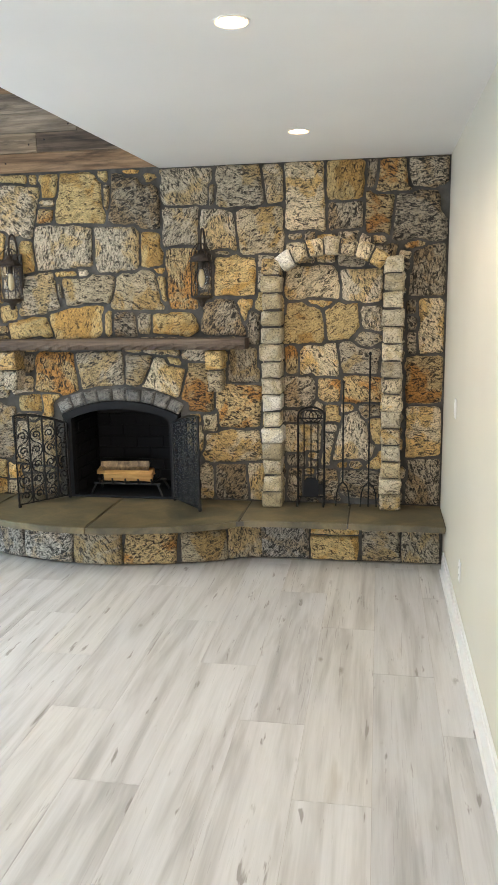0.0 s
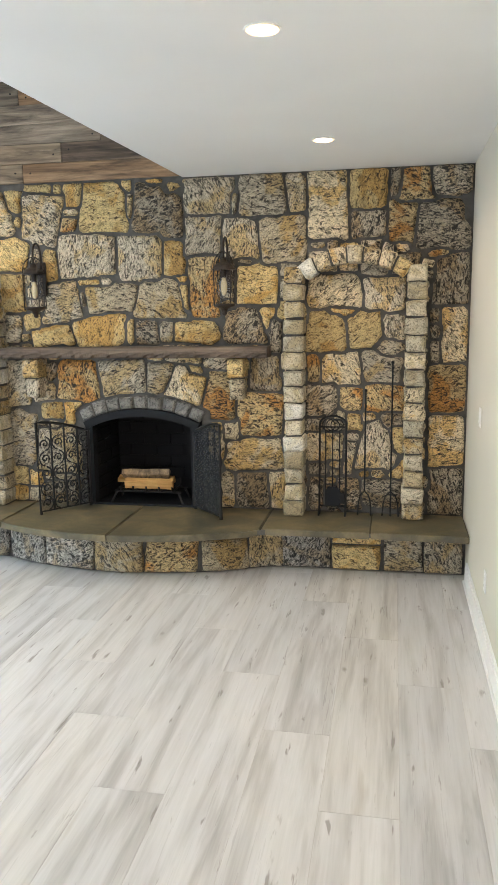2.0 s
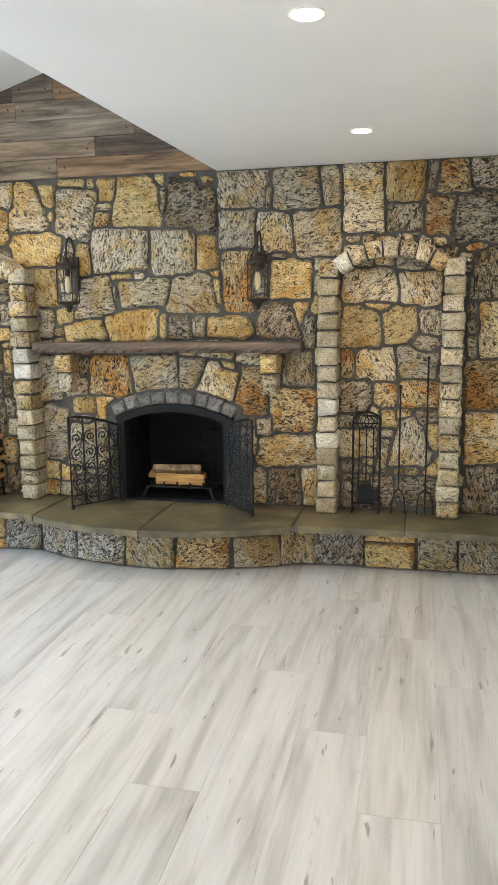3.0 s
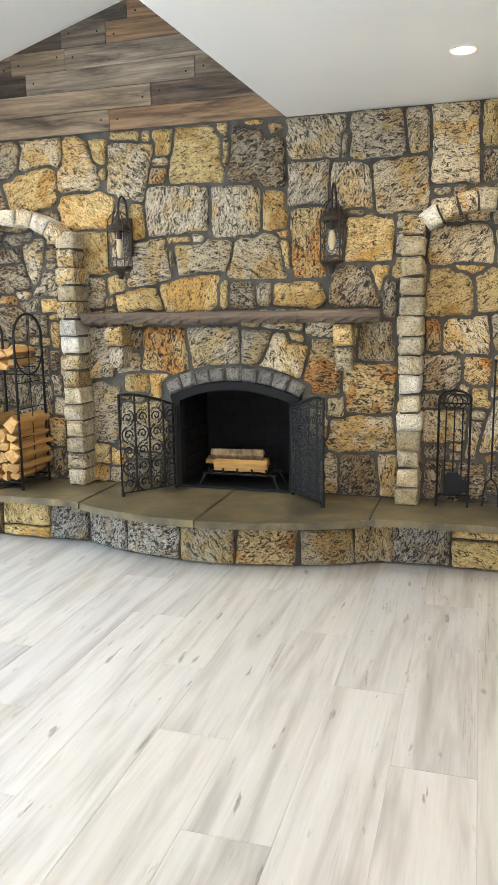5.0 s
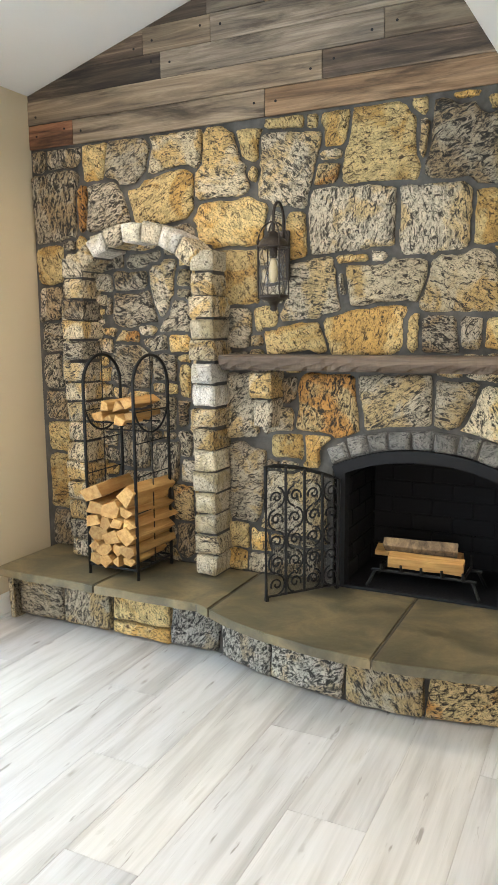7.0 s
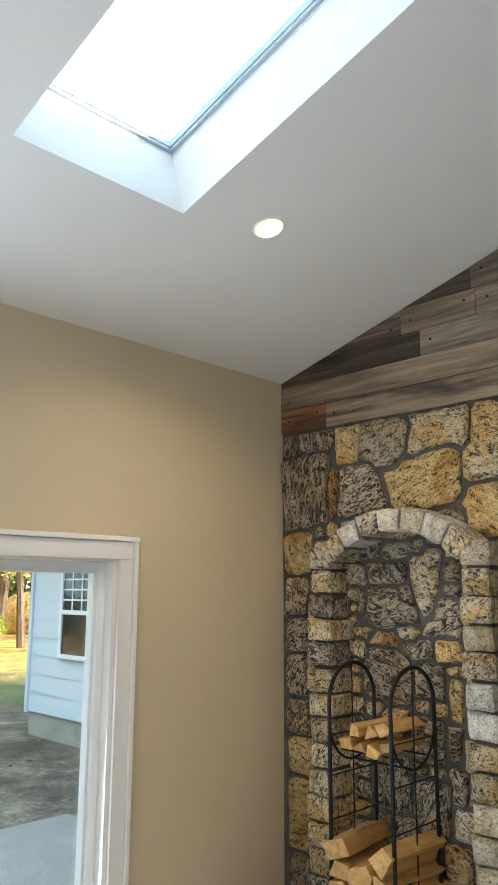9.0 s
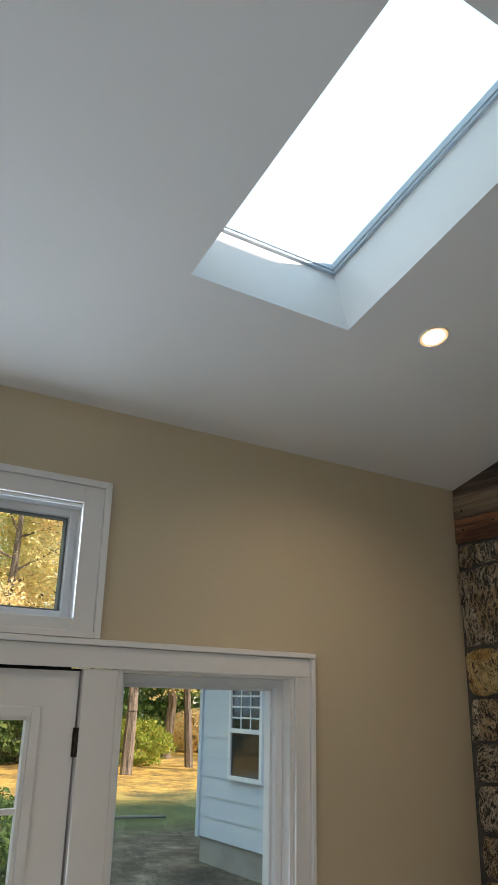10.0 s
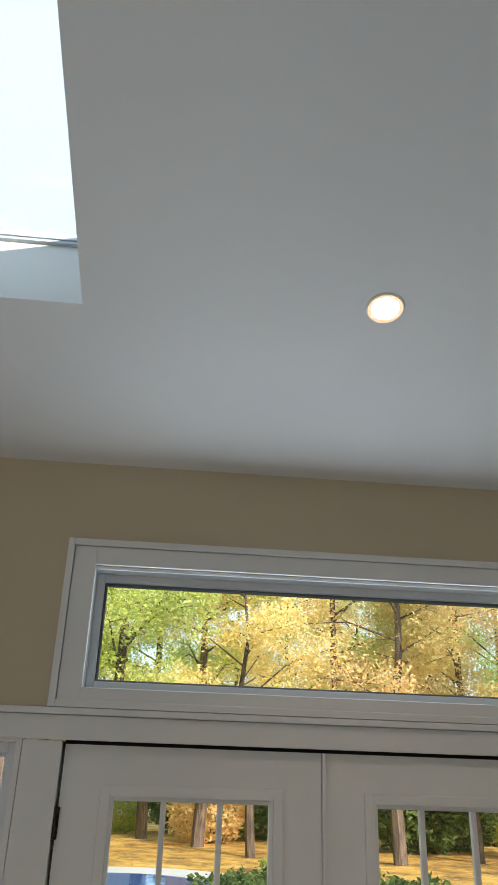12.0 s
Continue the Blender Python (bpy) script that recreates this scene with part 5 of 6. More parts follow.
# ---- firewood rack ----
RX0, RX1, RY0, RY1 = -2.825, -2.50, 5.04, 5.38
rack = thing("firewood_rack", "tall black iron firewood rack with two hoops, stacked with logs", "firewood rack")
RT = 1.41
for x in (RX0, RX1):
    cy, r = (RY0 + RY1) / 2, (RY1 - RY0) / 2
    pts = [(x, RY0, HEARTH)] + [(x, cy - r * math.cos(a), RT + r * 0.95 * math.sin(a)) for a in (radians(k) for k in range(0, 181, 10))] + [(x, RY1, HEARTH)]
    part("hoop", tube(bmesh.new(), pts, 0.0095, 8), M["iron"], rack, smooth=True)
    pts = [(x, cy - r * 0.98 * math.cos(a), RT - 0.09 - r * 1.0 * math.sin(a)) for a in (radians(k) for k in range(0, 181, 12))]
    part("cradle", tube(bmesh.new(), pts, 0.006, 6), M["iron"], rack, smooth=True)
    part("side_wire", tube(bmesh.new(), [(x, cy, HEARTH + 0.06), (x, cy, RT + r * 0.95)], 0.0035, 5), M["iron"], rack)
    for z in (0.72, 0.92, 1.10, 1.27):
        part("side_wire", tube(bmesh.new(), [(x, RY0, z), (x, RY1, z)], 0.0035, 5), M["iron"], rack)
for y in (RY0, RY1, (RY0 + RY1) / 2):
    part("bottom_bar", tube(bmesh.new(), [(RX0, y, HEARTH + 0.055), (RX1, y, HEARTH + 0.055)], 0.007, 6), M["iron"], rack)
for x in (RX0, RX1):
    part("bottom_bar", tube(bmesh.new(), [(x, RY0, HEARTH + 0.055), (x, RY1, HEARTH + 0.055)], 0.007, 6), M["iron"], rack)
for u in (0.25, 0.5, 0.75):
    y = RY0 + (RY1 - RY0) * u
    part("cradle_wire", tube(bmesh.new(), [(RX0, y, RT - 0.09 - 0.17 * math.sin(math.pi * u)), (RX1, y, RT - 0.09 - 0.17 * math.sin(math.pi * u))], 0.0045, 5), M["iron"], rack)
z = HEARTH + 0.062
for row in range(6):
    n = (4, 4, 3, 4, 3, 2)[row]
    size = (0.043, 0.045, 0.052, 0.043, 0.052, 0.058)[row]
    z += size * 0.78
    for i in range(n):
        x = RX0 + 0.05 + (RX1 - RX0 - 0.10) * (i + (0.0 if row % 2 else 0.15)) / max(1, n - 1 + (0 if row % 2 else 0.3))
        lay_log(x, RY0 - 0.02 + lrng.uniform(-0.012, 0.012), z + lrng.uniform(-0.008, 0.008), size * lrng.uniform(0.95, 1.35), 0.36 + lrng.uniform(-0.04, 0.04), lrng.uniform(-9, 9), lrng.choice((3, 4, 4, 5, 5)), "firewood in the rack")
    z += size * 0.72
lay_log(RX0 - 0.02, RY0 + 0.0, z - 0.05, 0.05, 0.36, 6, 3, "firewood in the rack", "log", 0, "reddish split firewood log sticking out of the pile")
for i, (x, zz) in enumerate(((-2.74, 1.215), (-2.67, 1.195), (-2.59, 1.20), (-2.52, 1.225), (-2.70, 1.275), (-2.61, 1.27), (-2.54, 1.29))):
    lay_log(x - 0.035, RY0 + 0.05, zz + 0.02, 0.044, 0.27, lrng.uniform(-4, 4), lrng.choice((3, 4, 4)), "firewood in the cradle")

# ---- fireplace tools in the niche ----
stand = thing("tool_stand", "black iron fireplace tool set on an arched stand", "fireplace tools", (0.395, 5.37, HEARTH))
part("hoop", tube(bmesh.new(), [(-0.095, 0, 0.0), (-0.095, 0.02, 0.66)] + [(-0.095 * math.cos(a), 0.02, 0.66 + 0.06 * math.sin(a)) for a in (radians(k) for k in range(15, 166, 15))] + [(0.095, 0.02, 0.66), (0.095, 0, 0.0)], 0.008, 6), M["iron"], stand)
for u in (-0.095, 0.095):
    part("foot", tube(bmesh.new(), [(u, -0.07, 0.004), (u, -0.04, 0.035), (u, 0.0, 0.045), (u, 0.05, 0.004)], 0.007, 6), M["iron"], stand)
part("crossbar", tube(bmesh.new(), [(-0.095, 0.005, 0.06), (0.095, 0.005, 0.06)], 0.007, 6), M["iron"], stand)
part("hook_bar", tube(bmesh.new(), [(-0.09, 0.015, 0.64), (0.09, 0.015, 0.64)], 0.006, 6), M["iron"], stand)
for turn in range(3):
    c = (turn - 1) * 0.03
    pts = [(c + 0.045 * math.cos(a), 0.01, 0.655 + 0.045 * math.sin(a)) for a in (radians(k) for k in range(0, 360, 24))]
    part("ring_handle", tube(bmesh.new(), pts, 0.004, 5, True), M["iron"], stand)
for u, low in ((-0.05, 0.10), (0.0, 0.19), (0.05, 0.16)):
    part("rod", tube(bmesh.new(), [(u, 0.0, low), (u, 0.0, 0.62)], 0.005, 6), M["iron"], stand)
bm = prism([(-0.055, -0.02, 0.07), (0.055, -0.02, 0.07), (0.055, -0.005, 0.17), (0.03, 0.0, 0.205), (-0.03, 0.0, 0.205), (-0.055, -0.005, 0.17)], (0, 0.006, 0))
part("shovel_pan", bm, M["firesteel"], stand)
part("brush", box((0.052, -0.01, 0.08), (0.088, 0.015, 0.16), 0.006), M["iron"], stand)


def make_fork(x, height, prongs, spread, name, label):
    f = thing(name, label, "fireplace fork", (x, 5.365, HEARTH))
    part("shaft", tube(bmesh.new(), [(0, 0.035, height), (0, 0.0, 0.18)], 0.0065, 6), M["iron"], f)
    part("knob", lathe(bmesh.new(), [(0.0, height - 0.015), (0.011, height - 0.006), (0.011, height + 0.008), (0.0, height + 0.016)], (0, 0.035, 0), 10), M["iron"], f)
    for k in range(prongs):
        u = spread * (2 * k / (prongs - 1) - 1)
        part("prong", tube(bmesh.new(), [(0, 0, 0.18), (u * 0.7, -0.004, 0.15), (u, -0.01, 0.10), (u * 1.15, -0.02, 0.004)], 0.0055, 6), M["iron"], f)
    return f


make_fork(0.625, 0.90, 2, 0.042, "poker_fork", "two-pronged black iron fork leaning in the niche")
make_fork(0.81, 1.10, 3, 0.05, "log_fork", "long three-pronged black iron fork leaning in the niche")

# ---- outdoors ----
def make_ground():
    """Bare dirt by the house, then worn grass, then leaf litter under the trees."""
    m = material("yard_ground", (0.15, 0.12, 0.08), 0.95)
    v = coords(m)
    sep = node(m, "ShaderNodeSeparateXYZ")
    wire(m, v, sep.inputs[0])
    big = noise_tex(m, v, 0.35, 5, 0.6)
    fine = mix(m, 0.5, noise_tex(m, v, 7, 8, 0.75), noise_tex(m, v, 1.1, 4, 0.6))
    clod = mix(m, 0.55, noise_tex(m, v, 22, 8, 0.8), noise_tex(m, v, 2.2, 5, 0.65))
    dirt = ramp(m, clod, [(0.36, (0.022, 0.017, 0.012)), (0.5, (0.09, 0.072, 0.052)), (0.58, (0.18, 0.15, 0.115)), (0.7, (0.36, 0.32, 0.26))])
    grass = ramp(m, fine, [(0.3, (0.035, 0.05, 0.018)), (0.6, (0.10, 0.125, 0.045)), (0.8, (0.20, 0.19, 0.08))])
    leaf = ramp(m, fine, [(0.38, (0.12, 0.08, 0.03)), (0.46, (0.40, 0.23, 0.06)), (0.54, (0.72, 0.44, 0.10)), (0.62, (0.84, 0.60, 0.18))])

    def band(edge, width):
        add = m.node_tree.nodes.new("ShaderNodeMath")
        add.operation = "MULTIPLY_ADD"
        wire(m, big, add.inputs[0])
        add.inputs[1].default_value = 6.0
        wire(m, sep.outputs["X"], add.inputs[2])
        mr = node(m, "ShaderNodeMapRange")
        mr.inputs["From Min"].default_value = edge + 3
        mr.inputs["From Max"].default_value = edge + 3 - width
        wire(m, add.outputs[0], mr.inputs["Value"])
        return mr.outputs[0]

    col = mix(m, band(-13.0, 2.0), dirt, grass)
    col = mix(m, band(-17.0, 2.5), col, leaf)
    wire(m, col, bsdf(m).inputs["Base Color"])
    bump(m, fine, 0.8, 0.03)
    return m


M["ground"] = make_ground()
bm = bmesh.new()
bmesh.ops.create_grid(bm, x_segments=60, y_segments=60, size=150)
for v in bm.verts:
    v.co.z = GROUND + 0.10 * noise.noise(v.co * 0.09) * min(1, max(0, (-v.co.x - 9) / 10))
structure("ground", bm, M["ground"], "bare dirt and patchy leaf-strewn lawn", "ground")


def make_concrete(name, a, b):
    m = material(name, a, 0.85)
    v = coords(m)
    n = noise_tex(m, v, 1.3, 6, 0.65)
    col = mix(m, 0.3, ramp(m, n, [(0.3, a), (0.7, b)]), ramp(m, noise_tex(m, v, 40, 4), [(0.3, 0.6), (0.7, 1.2)]), "MULTIPLY")
    wire(m, col, bsdf(m).inputs["Base Color"])
    bump(m, noise_tex(m, v, 50, 4), 0.3, 0.004)
    return m


M["concrete"] = make_concrete("patio_concrete", (0.15, 0.153, 0.15), (0.22, 0.22, 0.215))
M["foundation"] = make_concrete("foundation_concrete", (0.22, 0.21, 0.19), (0.42, 0.40, 0.37))
structure("patio", box((-7.0, -3.0, GROUND - 0.1), (XL - WALL_T - 0.01, 6.4, GROUND + 0.09), 0.01), M["concrete"], "pale concrete patio slab outside the doors", "patio")
M["siding"] = wall_paint("pale_blue_siding", (0.58, 0.65, 0.72), 0.6)
M["dark_glass"] = material("window_dark", (0.02, 0.025, 0.028), 0.08)
M["shingle"] = make_concrete("roof_shingles", (0.07, 0.065, 0.06), (0.13, 0.12, 0.11))

# wing of the house
WY, WX0, WX1 = 8.25, -11.15, 2.5
wing = thing("house_wing", "house wing with pale blue lap siding on a concrete base", "house")
part("wall", box((WX0, WY + 0.03, 0.12), (WX1, 14.0, 2.75)), M["siding"], wing)
part("foundation", box((WX0 + 0.03, WY + 0.05, GROUND - 0.1), (WX1, 13.98, 0.118)), M["foundation"], wing)
z = 0.12
while z < 2.6:
    bm = prism([(WX0 - 0.012, WY + 0.018, z), (WX0 - 0.012, WY + 0.028, z + 0.262), (WX0 - 0.012, WY + 0.04, z + 0.262), (WX0 - 0.012, WY + 0.04, z)], (WX1 - WX0, 0, 0))
    part("siding_board", bm, M["siding"], wing)
    bm = prism([(WX0 - 0.024, WY + 0.006, z), (WX0 - 0.004, WY + 0.006, z + 0.262), (WX0 + 0.01, WY + 0.006, z + 0.262), (WX0 + 0.01, WY + 0.006, z)], (0, 5.7, 0))
    part("siding_board", bm, M["siding"], wing)
    z += 0.265
part("corner_board", box((WX0 - 0.03, WY - 0.005, 0.10), (WX0 + 0.05, WY + 0.03, 2.75), 0.003), M["siding"], wing)
part("roof", prism([(WX0 - 0.4, WY - 0.4, 2.7), (WX0 - 0.4, 11.1, 4.3), (WX0 - 0.4, 14.4, 2.7)], (WX1 - WX0 + 0.8, 0, 0)), M["shingle"], wing)
wx0, wx1, wz0, wz1 = -10.30, -9.46, 0.92, 2.22
win = part("window", box((wx0 + 0.05, WY - 0.004, wz0 + 0.05), (wx1 - 0.05, WY + 0.004, wz1 - 0.05)), M["dark_glass"], wing, "white double-hung window")
for lo, hi in (((wx0, WY - 0.03, wz0), (wx0 + 0.06, WY + 0.02, wz1)), ((wx1 - 0.06, WY - 0.03, wz0), (wx1, WY + 0.02, wz1)), ((wx0 + 0.06, WY - 0.03, wz0), (wx1 - 0.06, WY + 0.02, wz0 + 0.06)),
               ((wx0 + 0.06, WY - 0.03, wz1 - 0.06), (wx1 - 0.06, WY + 0.02, wz1)), ((wx0 + 0.06, WY - 0.028, 1.53), (wx1 - 0.06, WY + 0.01, 1.59))):
    part("window_frame", box(lo, hi, 0.004), M["vinyl"], win)
for i in (1, 2):
    x = wx0 + 0.06 + (wx1 - wx0 - 0.12) * i / 3
    part("muntin", box((x - 0.011, WY - 0.016, 1.59), (x + 0.011, WY - 0.006, wz1 - 0.06)), M["vinyl"], win)
for i in (1, 2, 3):
    zz = 1.59 + (wz1 - 0.06 - 1.59) * i / 4
    part("muntin", box((wx0 + 0.06, WY - 0.017, zz - 0.011), (wx1 - 0.06, WY - 0.007, zz + 0.011)), M["vinyl"], win)

# in-ground pool
M["pool_wall"] = wall_paint("white_pool_coping", (0.70, 0.72, 0.74), 0.5)
M["pool_liner"] = material("blue_pool_liner", (0.02, 0.09, 0.40), 0.4)
M["pool_blue"] = material("pool_water", (0.02, 0.13, 0.42), 0.04)
bump(M["pool_blue"], noise_tex(M["pool_blue"], coords(M["pool_blue"]), 3.0, 3), 0.08, 0.05)


def rounded(x0, x1, y0, y1, r, z, steps=8):
    pts = []
    for cx, cy, a0 in ((x1 - r, y1 - r, 0), (x0 + r, y1 - r, 90), (x0 + r, y0 + r, 180), (x1 - r, y0 + r, 270)):
        pts += [(cx + r * math.cos(radians(a0 + 90 * k / steps)), cy + r * math.sin(radians(a0 + 90 * k / steps)), z) for k in range(steps + 1)]
    return pts


pool = thing("pool", "in-ground swimming pool with blue water and white coping", "swimming pool")
part("deck", prism(rounded(-22.0, -12.6, -7.0, 4.0, 2.6, GROUND - 0.1), (0, 0, 0.16)), M["pool_wall"], pool)
part("liner", prism(rounded(-20.6, -13.6, -6.0, 3.0, 2.0, GROUND - 0.05), (0, 0, 0.125)), M["pool_liner"], pool)
part("water", prism(rounded(-20.45, -13.75, -5.85, 2.85, 1.9, GROUND - 0.05), (0, 0, 0.135)), M["pool_blue"], pool)


# ---- plants ----
def make_leaf(name, tones):
    m = material(name, tones[1], 0.65)
    geo = node(m, "ShaderNodeNewGeometry")
    col = ramp(m, geo.outputs["Random Per Island"], [(0.0, tones[0]), (0.5, tones[1]), (1.0, tones[2])])
    col = random_tone(m, col, 0.85, 1.15)
    wire(m, col, bsdf(m).inputs["Base Color"])
    t = m.node_tree
    tr = t.nodes.new("ShaderNodeBsdfTranslucent")
    wire(m, col, tr.inputs["Color"])
    mx = t.nodes.new("ShaderNodeMixShader")
    mx.inputs[0].default_value = 0.45
    wire(m, bsdf(m).outputs[0], mx.inputs[1])
    wire(m, tr.outputs[0], mx.inputs[2])
    wire(m, mx.outputs[0], t.nodes["Material Output"].inputs["Surface"])
    return m


M["leaf_gold"] = make_leaf("golden_leaves", [(0.84, 0.66, 0.26), (0.92, 0.82, 0.42), (0.90, 0.88, 0.48)])
M["leaf_green"] = make_leaf("yellow_green_needles", [(0.46, 0.60, 0.14), (0.68, 0.82, 0.24), (0.86, 0.90, 0.34)])
M["leaf_rust"] = make_leaf("rusty_leaves", [(0.82, 0.58, 0.28), (0.92, 0.74, 0.40), (0.90, 0.82, 0.48)])
M["leaf_hedge"] = make_leaf("hedge_leaves", [(0.05, 0.10, 0.025), (0.11, 0.19, 0.045), (0.20, 0.28, 0.08)])
M["leaf_bright"] = make_leaf("bright_bush_leaves", [(0.22, 0.32, 0.05), (0.42, 0.50, 0.09), (0.60, 0.58, 0.12)])
M["trunk"] = make_barn_wood("tree_bark", [(0.05, 0.04, 0.03), (0.13, 0.10, 0.078), (0.25, 0.20, 0.155)], 2)
trng = random.Random(77)


def leaf_cloud(blobs, size, verts, faces):
    """Scatters bent leaf clumps round the given tips (centre, radius, count)."""
    for c, r, n in blobs:
        for _ in range(n):
            d = Vector((trng.gauss(0, 1), trng.gauss(0, 1), trng.gauss(0, 1))).normalized() * r * trng.uniform(0.3, 1.0)
            p = Vector(c) + d
            u = Vector((trng.gauss(0, 1), trng.gauss(0, 1), trng.gauss(0, 0.7))).normalized()
            w = u.cross(Vector((trng.gauss(0, 1), trng.gauss(0, 1), trng.gauss(0, 1)))).normalized()
            n3 = u.cross(w)
            s = size * trng.uniform(0.5, 1.3)
            i = len(verts)
            verts += [p - u * s, p + w * s * 0.45 + n3 * s * 0.2, p + u * s, p - w * s * 0.45 + n3 * s * 0.2]
            faces.append((i, i + 1, i + 2, i + 3))


def mesh_of(name, verts, faces, mat):
    me = bpy.data.meshes.new(name)
    me.from_pydata([tuple(v) for v in verts], [], faces)
    me.update()
    me.materials.append(mat)
    return new(name, me)


def taper(bm, a, b, ra, rb, sides=7):
    a, b = Vector(a), Vector(b)
    d = (b - a).normalized()
    u = d.cross(Vector((0.3, 0.9, 0.1))).normalized()
    w = d.cross(u)
    ring = lambda c, r: [bm.verts.new(c + (u * math.cos(k) + w * math.sin(k)) * r) for k in (2 * math.pi * j / sides for j in range(sides))]
    p, q = ring(a, ra), ring(b, rb)
    for j in range(sides):
        bm.faces.new((p[j], p[(j + 1) % sides], q[(j + 1) % sides], q[j]))


def make_tree(leaf, height, clear, spread, girth, label):
    t = thing("tree", label, "tree", (0, 0, 0), 0, "trees behind the yard")
    bm = bmesh.new()
    pts = [Vector((0, 0, -0.3))]
    for k in range(1, 7):
        pts.append(Vector((pts[-1].x + trng.uniform(-0.25, 0.25), pts[-1].y + trng.uniform(-0.25, 0.25), height * k / 6)))
    for k in range(6):
        taper(bm, pts[k], pts[k + 1], girth * (1 - k / 6.6), girth * (1 - (k + 1) / 6.6))
    blobs = []
    n = 22
    for k in range(n):
        h = clear + (height - clear) * (k + trng.random()) / n
        f = h / height * 6
        base = pts[int(min(5, f))].lerp(pts[int(min(5, f)) + 1], f - int(min(5, f)) if f < 6 else 1)
        a = trng.uniform(0, 6.28)
        reach = spread * (0.35 + 0.75 * math.sin(math.pi * min(1, 0.2 + 0.8 * (h - clear) / (height - clear)))) * trng.uniform(0.6, 1.15)
        tip = base + Vector((math.cos(a) * reach, math.sin(a) * reach, trng.uniform(0.1, 0.5) * reach))
        mid = base.lerp(tip, 0.55) + Vector((0, 0, 0.1 * reach))
        taper(bm, base, mid, girth * 0.2, girth * 0.11, 5)
        taper(bm, mid, tip, girth * 0.11, 0.012, 5)
        blobs += [(tip, 0.30 * spread, 330), (mid, 0.28 * spread, 190)]
        for _ in range(2):
            q = mid.lerp(tip, trng.random()) + Vector((trng.uniform(-1, 1), trng.uniform(-1, 1), trng.uniform(-0.5, 0.8))) * spread * 0.25
            taper(bm, mid, q, girth * 0.06, 0.008, 4)
            blobs.append((q, 0.24 * spread, 180))
    part("trunk", bm, M["trunk"], t)
    verts, faces = [], []
    leaf_cloud(blobs, 0.075, verts, faces)
    crown = mesh_of("crown", verts, faces, M[leaf])
    crown.parent = t
    return t


TREES = [make_tree("leaf_green", 13, 3.2, 3.4, 0.24, "tall pine with yellow-green needles in sun"), make_tree("leaf_gold", 11, 2.6, 3.3, 0.2, "maple with golden autumn leaves"),
         make_tree("leaf_rust", 12, 3.0, 3.2, 0.22, "oak with rusty autumn leaves"), make_tree("leaf_gold", 9.5, 2.2, 2.8, 0.16, "slender tree with golden autumn leaves")]
SPOTS = []
for i in range(26):
    a = radians(-24 + 62 * (i + 0.5) / 26 + trng.uniform(-1, 1))
    r = (24, 33, 28, 40)[i % 4] + trng.uniform(-2, 2)
    kind = 0 if math.degrees(a) < 3 and i % 4 != 3 else (1, 2, 3, 1, 0)[i % 5]
    SPOTS.append((kind, -0.6 - r * math.cos(a), 2.1 + r * math.sin(a)))
for i in range(8):
    a = radians(-26 + 66 * (i + 0.5) / 8 + trng.uniform(-1.2, 1.2))
    r = trng.uniform(44, 60)
    SPOTS.append(((1, 2, 0, 3)[i % 4], -0.6 - r * math.cos(a), 2.1 + r * math.sin(a)))
used = set()
for kind, x, y in SPOTS:
    m = pose(x, y, GROUND, 0, 0, trng.uniform(0, 360))
    if kind in used:
        copy_thing(TREES[kind], m)
    else:
        TREES[kind].matrix_basis = m
        used.add(kind)


def make_shrub(leaf, rx, ry, rz, leaves, size, label, category="shrub", group=""):
    s = thing("shrub", label, category, (0, 0, 0), 0, group)
    bm = bmesh.new()
    for _ in range(9):
        a = trng.uniform(0, 6.28)
        taper(bm, (0, 0, -0.1), (rx * 0.6 * math.cos(a), ry * 0.6 * math.sin(a), rz * trng.uniform(0.5, 0.85)), 0.03, 0.01, 5)
    part("stems", bm, M["trunk"], s)
    verts, faces = [], []
    for _ in range(leaves):
        d = Vector((trng.gauss(0, 1), trng.gauss(0, 1), trng.gauss(0, 1))).normalized()
        k = trng.uniform(0.8, 1.0) * (1 + 0.34 * noise.noise(d * 2.6 + Vector((rx, rz, leaves * 0.01))))
        c = Vector((d.x * rx * k, d.y * ry * k, rz * 0.52 + d.z * rz * 0.5 * k))
        leaf_cloud([(c, 0.03, 1)], size, verts, faces)
    crown = mesh_of("foliage", verts, faces, M[leaf])
    crown.parent = s
    return s


hedge = make_shrub("leaf_hedge", 0.85, 0.85, 1.15, 5000, 0.05, "clipped rounded dark green hedge shrub", "shrub", "clipped shrubs")
hedge.matrix_basis = pose(-9.9, 3.7, GROUND)
for x, y, turn in ((-10.3, 4.75, 120), (-10.6, 2.9, 200)):
    copy_thing(hedge, pose(x, y, GROUND, 0, 0, turn))
gold = make_shrub("leaf_bright", 0.9, 0.9, 1.35, 4000, 0.055, "rounded shrub with bright yellow-green leaves")
gold.matrix_basis = pose(-12.2, 4.0, GROUND)
bush = make_shrub("leaf_bright", 1.5, 1.5, 1.5, 5200, 0.075, "loose yellow-green bush at the yard's edge", "bush", "bushes at the yard's edge")
bush.matrix_basis = pose(-27, 14.5, GROUND)
dark_bush = make_shrub("leaf_hedge", 2.0, 2.0, 2.6, 4200, 0.13, "dark green bush at the yard's edge", "bush", "bushes at the yard's edge")
dark_bush.matrix_basis = pose(-29, 10.5, GROUND)
rust_bush = make_shrub("leaf_rust", 1.5, 1.5, 2.0, 3400, 0.11, "thin rust-coloured bush at the yard's edge", "bush", "bushes at the yard's edge")
rust_bush.matrix_basis = pose(-31, 3.5, GROUND)
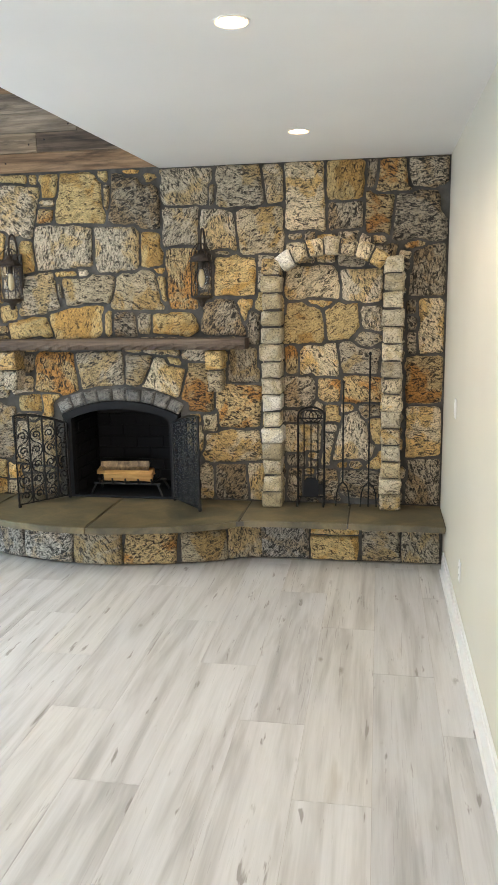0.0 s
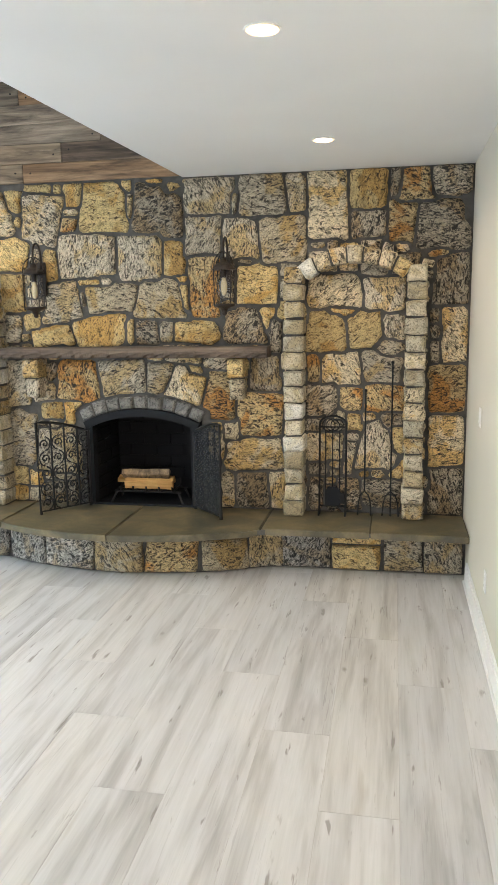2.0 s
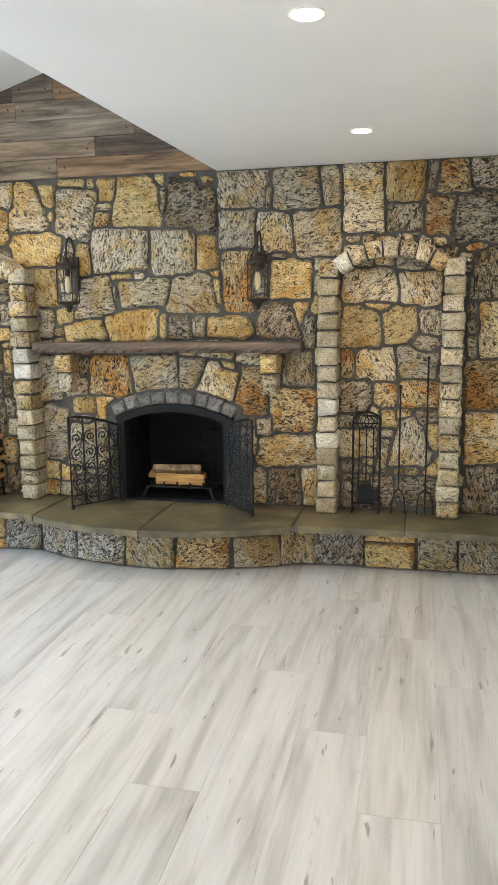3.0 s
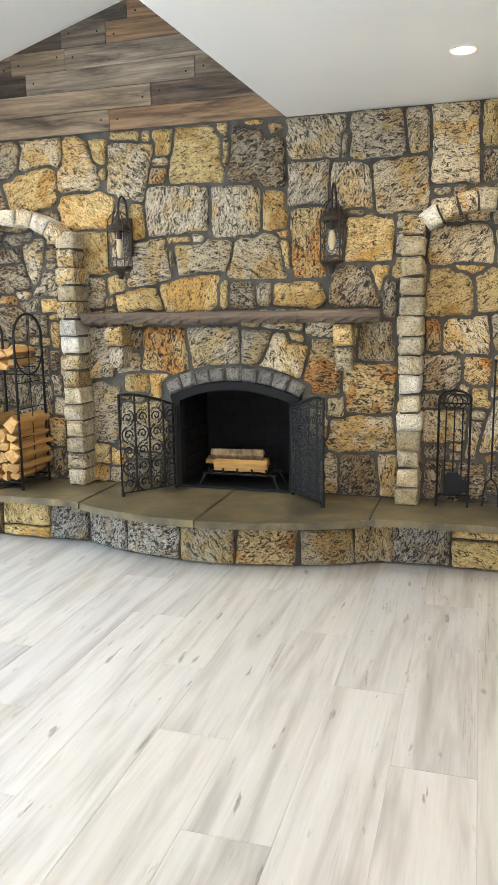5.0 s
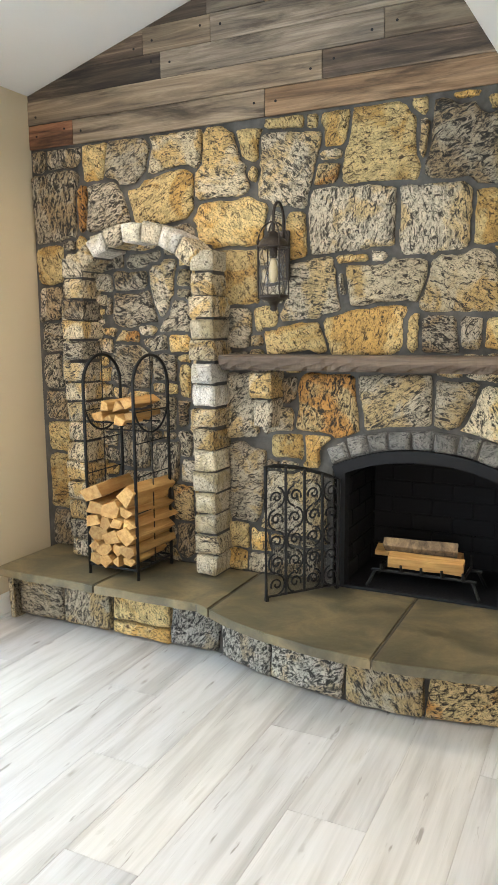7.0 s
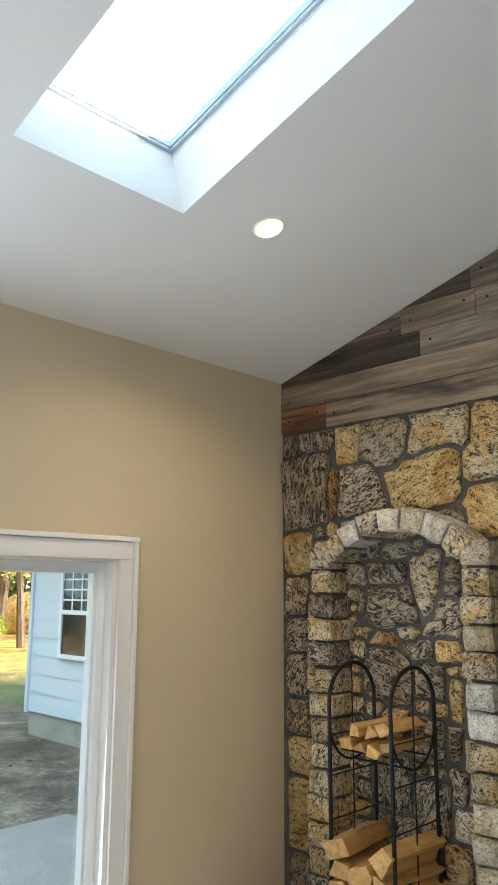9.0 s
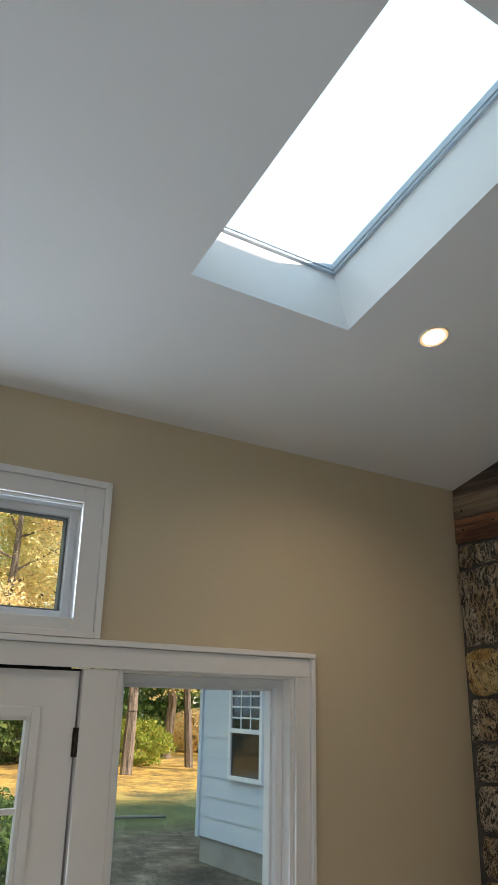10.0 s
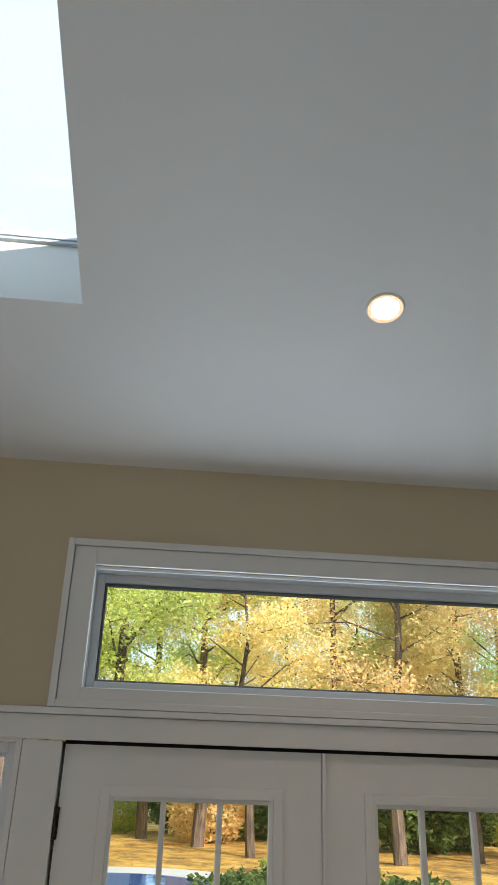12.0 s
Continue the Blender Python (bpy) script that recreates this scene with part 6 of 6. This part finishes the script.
for i in range(17):
    a = radians(-24 + 62 * (i + 0.5) / 17 + trng.uniform(-1.2, 1.2))
    r = 33 + trng.uniform(-2, 7)
    size = trng.uniform(0.55, 0.9)
    copy_thing((bush, dark_bush, bush, dark_bush, rust_bush)[i % 5], pose(-0.6 - r * math.cos(a), 2.1 + r * math.sin(a), GROUND, 0, 0, trng.uniform(0, 360)) @ Matrix.Diagonal((size, size, size, 1)))

for i in range(9):
    a = radians(6 + 32 * (i + 0.5) / 9)
    copy_thing((dark_bush, bush, dark_bush)[i % 3], pose(-0.6 - (41 + 3 * (i % 2)) * math.cos(a), 2.1 + (41 + 3 * (i % 2)) * math.sin(a), GROUND, 0, 0, 50 * i) @ Matrix.Diagonal((1.3, 1.3, 1.5, 1)))

# lumps of soil and gravel on the bare ground
verts, faces = [], []
for _ in range(3600):
    x, y, r = trng.uniform(-13.5, -7.05), trng.uniform(2.5, 9.5), 0.012 + 0.04 * trng.random() ** 3
    i = len(verts)
    for k in range(5):
        verts.append(Vector((x + r * trng.uniform(0.7, 1.3) * math.cos(1.257 * k), y + r * trng.uniform(0.7, 1.3) * math.sin(1.257 * k), GROUND - 0.02)))
    verts.append(Vector((x + r * trng.uniform(-0.3, 0.3), y + r * trng.uniform(-0.3, 0.3), GROUND + r * trng.uniform(0.15, 0.4))))
    faces += [(i + k, i + (k + 1) % 5, i + 5) for k in range(5)]
M["soil"] = make_leaf("soil_lumps", [(0.03, 0.023, 0.016), (0.10, 0.08, 0.06), (0.30, 0.26, 0.21)])
tagged(mesh_of("soil_lumps", verts, faces, M["soil"]), "loose dark soil lumps and gravel on bare ground", "soil", kind="stuff")

# garden hose lying on the lawn
pts = [(-13.5 - 0.35 * math.sin(i * 0.7) - 0.12 * i, 4.5 + 0.35 * i, GROUND + 0.05) for i in range(16)]
tagged(part("garden_hose", tube(bmesh.new(), pts, 0.03, 6), M["concrete"]), "pale garden hose lying across the lawn", "hose")

# distant houses between the trunks
def far_house(x, y, w, h, turn):
    f = thing("far_house", "distant grey house behind the trees", "house", (x, y, GROUND), turn, "distant houses")
    part("wall", box((-3.5, -w / 2, -0.2), (3.5, w / 2, h)), M["pool_wall"], f)
    part("roof", prism([(-3.9, -w / 2 - 0.3, h), (0, -w / 2 - 0.3, h + 2.4), (3.9, -w / 2 - 0.3, h)], (0, w + 0.6, 0)), M["shingle"], f)
    for k in range(4):
        y0 = -w / 2 + w * (k + 0.5) / 4
        wn2 = part("window", box((3.5, y0 - 0.45, 1.0), (3.53, y0 + 0.45, 2.3)), M["dark_glass"], f)
        part("window_frame", frame_bars(y0 - 0.53, y0 + 0.53, 0.92, 2.38, 3.5, 3.56, 0.08), M["vinyl"], wn2)
    return f


far_house(-50, 12, 12, 4.5, 8)
far_house(-46, 30, 11, 4.5, -20)
far_house(-52, -5, 11, 4.5, 12)

# bright hazy sky beyond the skylights and treetops
M["haze"] = glow("hazy_sky", (0.42, 0.74, 1.0), 1.22)
bm = box((-260, -160, 75), (105, 240, 75.2))
add_box(bm, (-260.2, -160, -5), (-260, 240, 75.2))
structure("backdrop", bm, M["haze"], "bright hazy white sky", "sky")

# ---- floor planks ----
floor_ob = bpy.data.objects["floor"]
PLANK_W, PLANK_L = 0.2935, 1.52
frng = random.Random(3)
shared = {}


def plank(x0, x1, y0, y1):
    key = (round(x1 - x0, 4), round(y1 - y0, 4))
    if key not in shared:
        w, l = key
        bm = box((0.0007, 0.0007, -0.012), (w - 0.0007, l - 0.0007, 0.0), 0)
        top = [e for e in bm.edges if all(v.co.z > -0.001 for v in e.verts)]
        bmesh.ops.bevel(bm, geom=top, offset=0.0008, segments=1, affect="EDGES")
        me = bpy.data.meshes.new("plank")
        bm.to_mesh(me)
        bm.free()
        me.materials.append(M["plank_tile"])
        shared[key] = me
    ob = new("plank", shared[key])
    ob.location = (x0, y0, 0)
    ob.parent = floor_ob


for c in range(-12, 5):
    x0, x1 = max(XL, -0.015 + c * PLANK_W), min(XR, -0.015 + (c + 1) * PLANK_W)
    if x1 - x0 < 0.02:
        continue
    y = 3.53 - 0.5067 * c
    while y > YB:
        y -= PLANK_L
    while y < 5.15:
        a, b = max(YB, y), min(5.15, y + PLANK_L)
        if b - a > 0.02:
            plank(x0, x1, a, b)
        y += PLANK_L
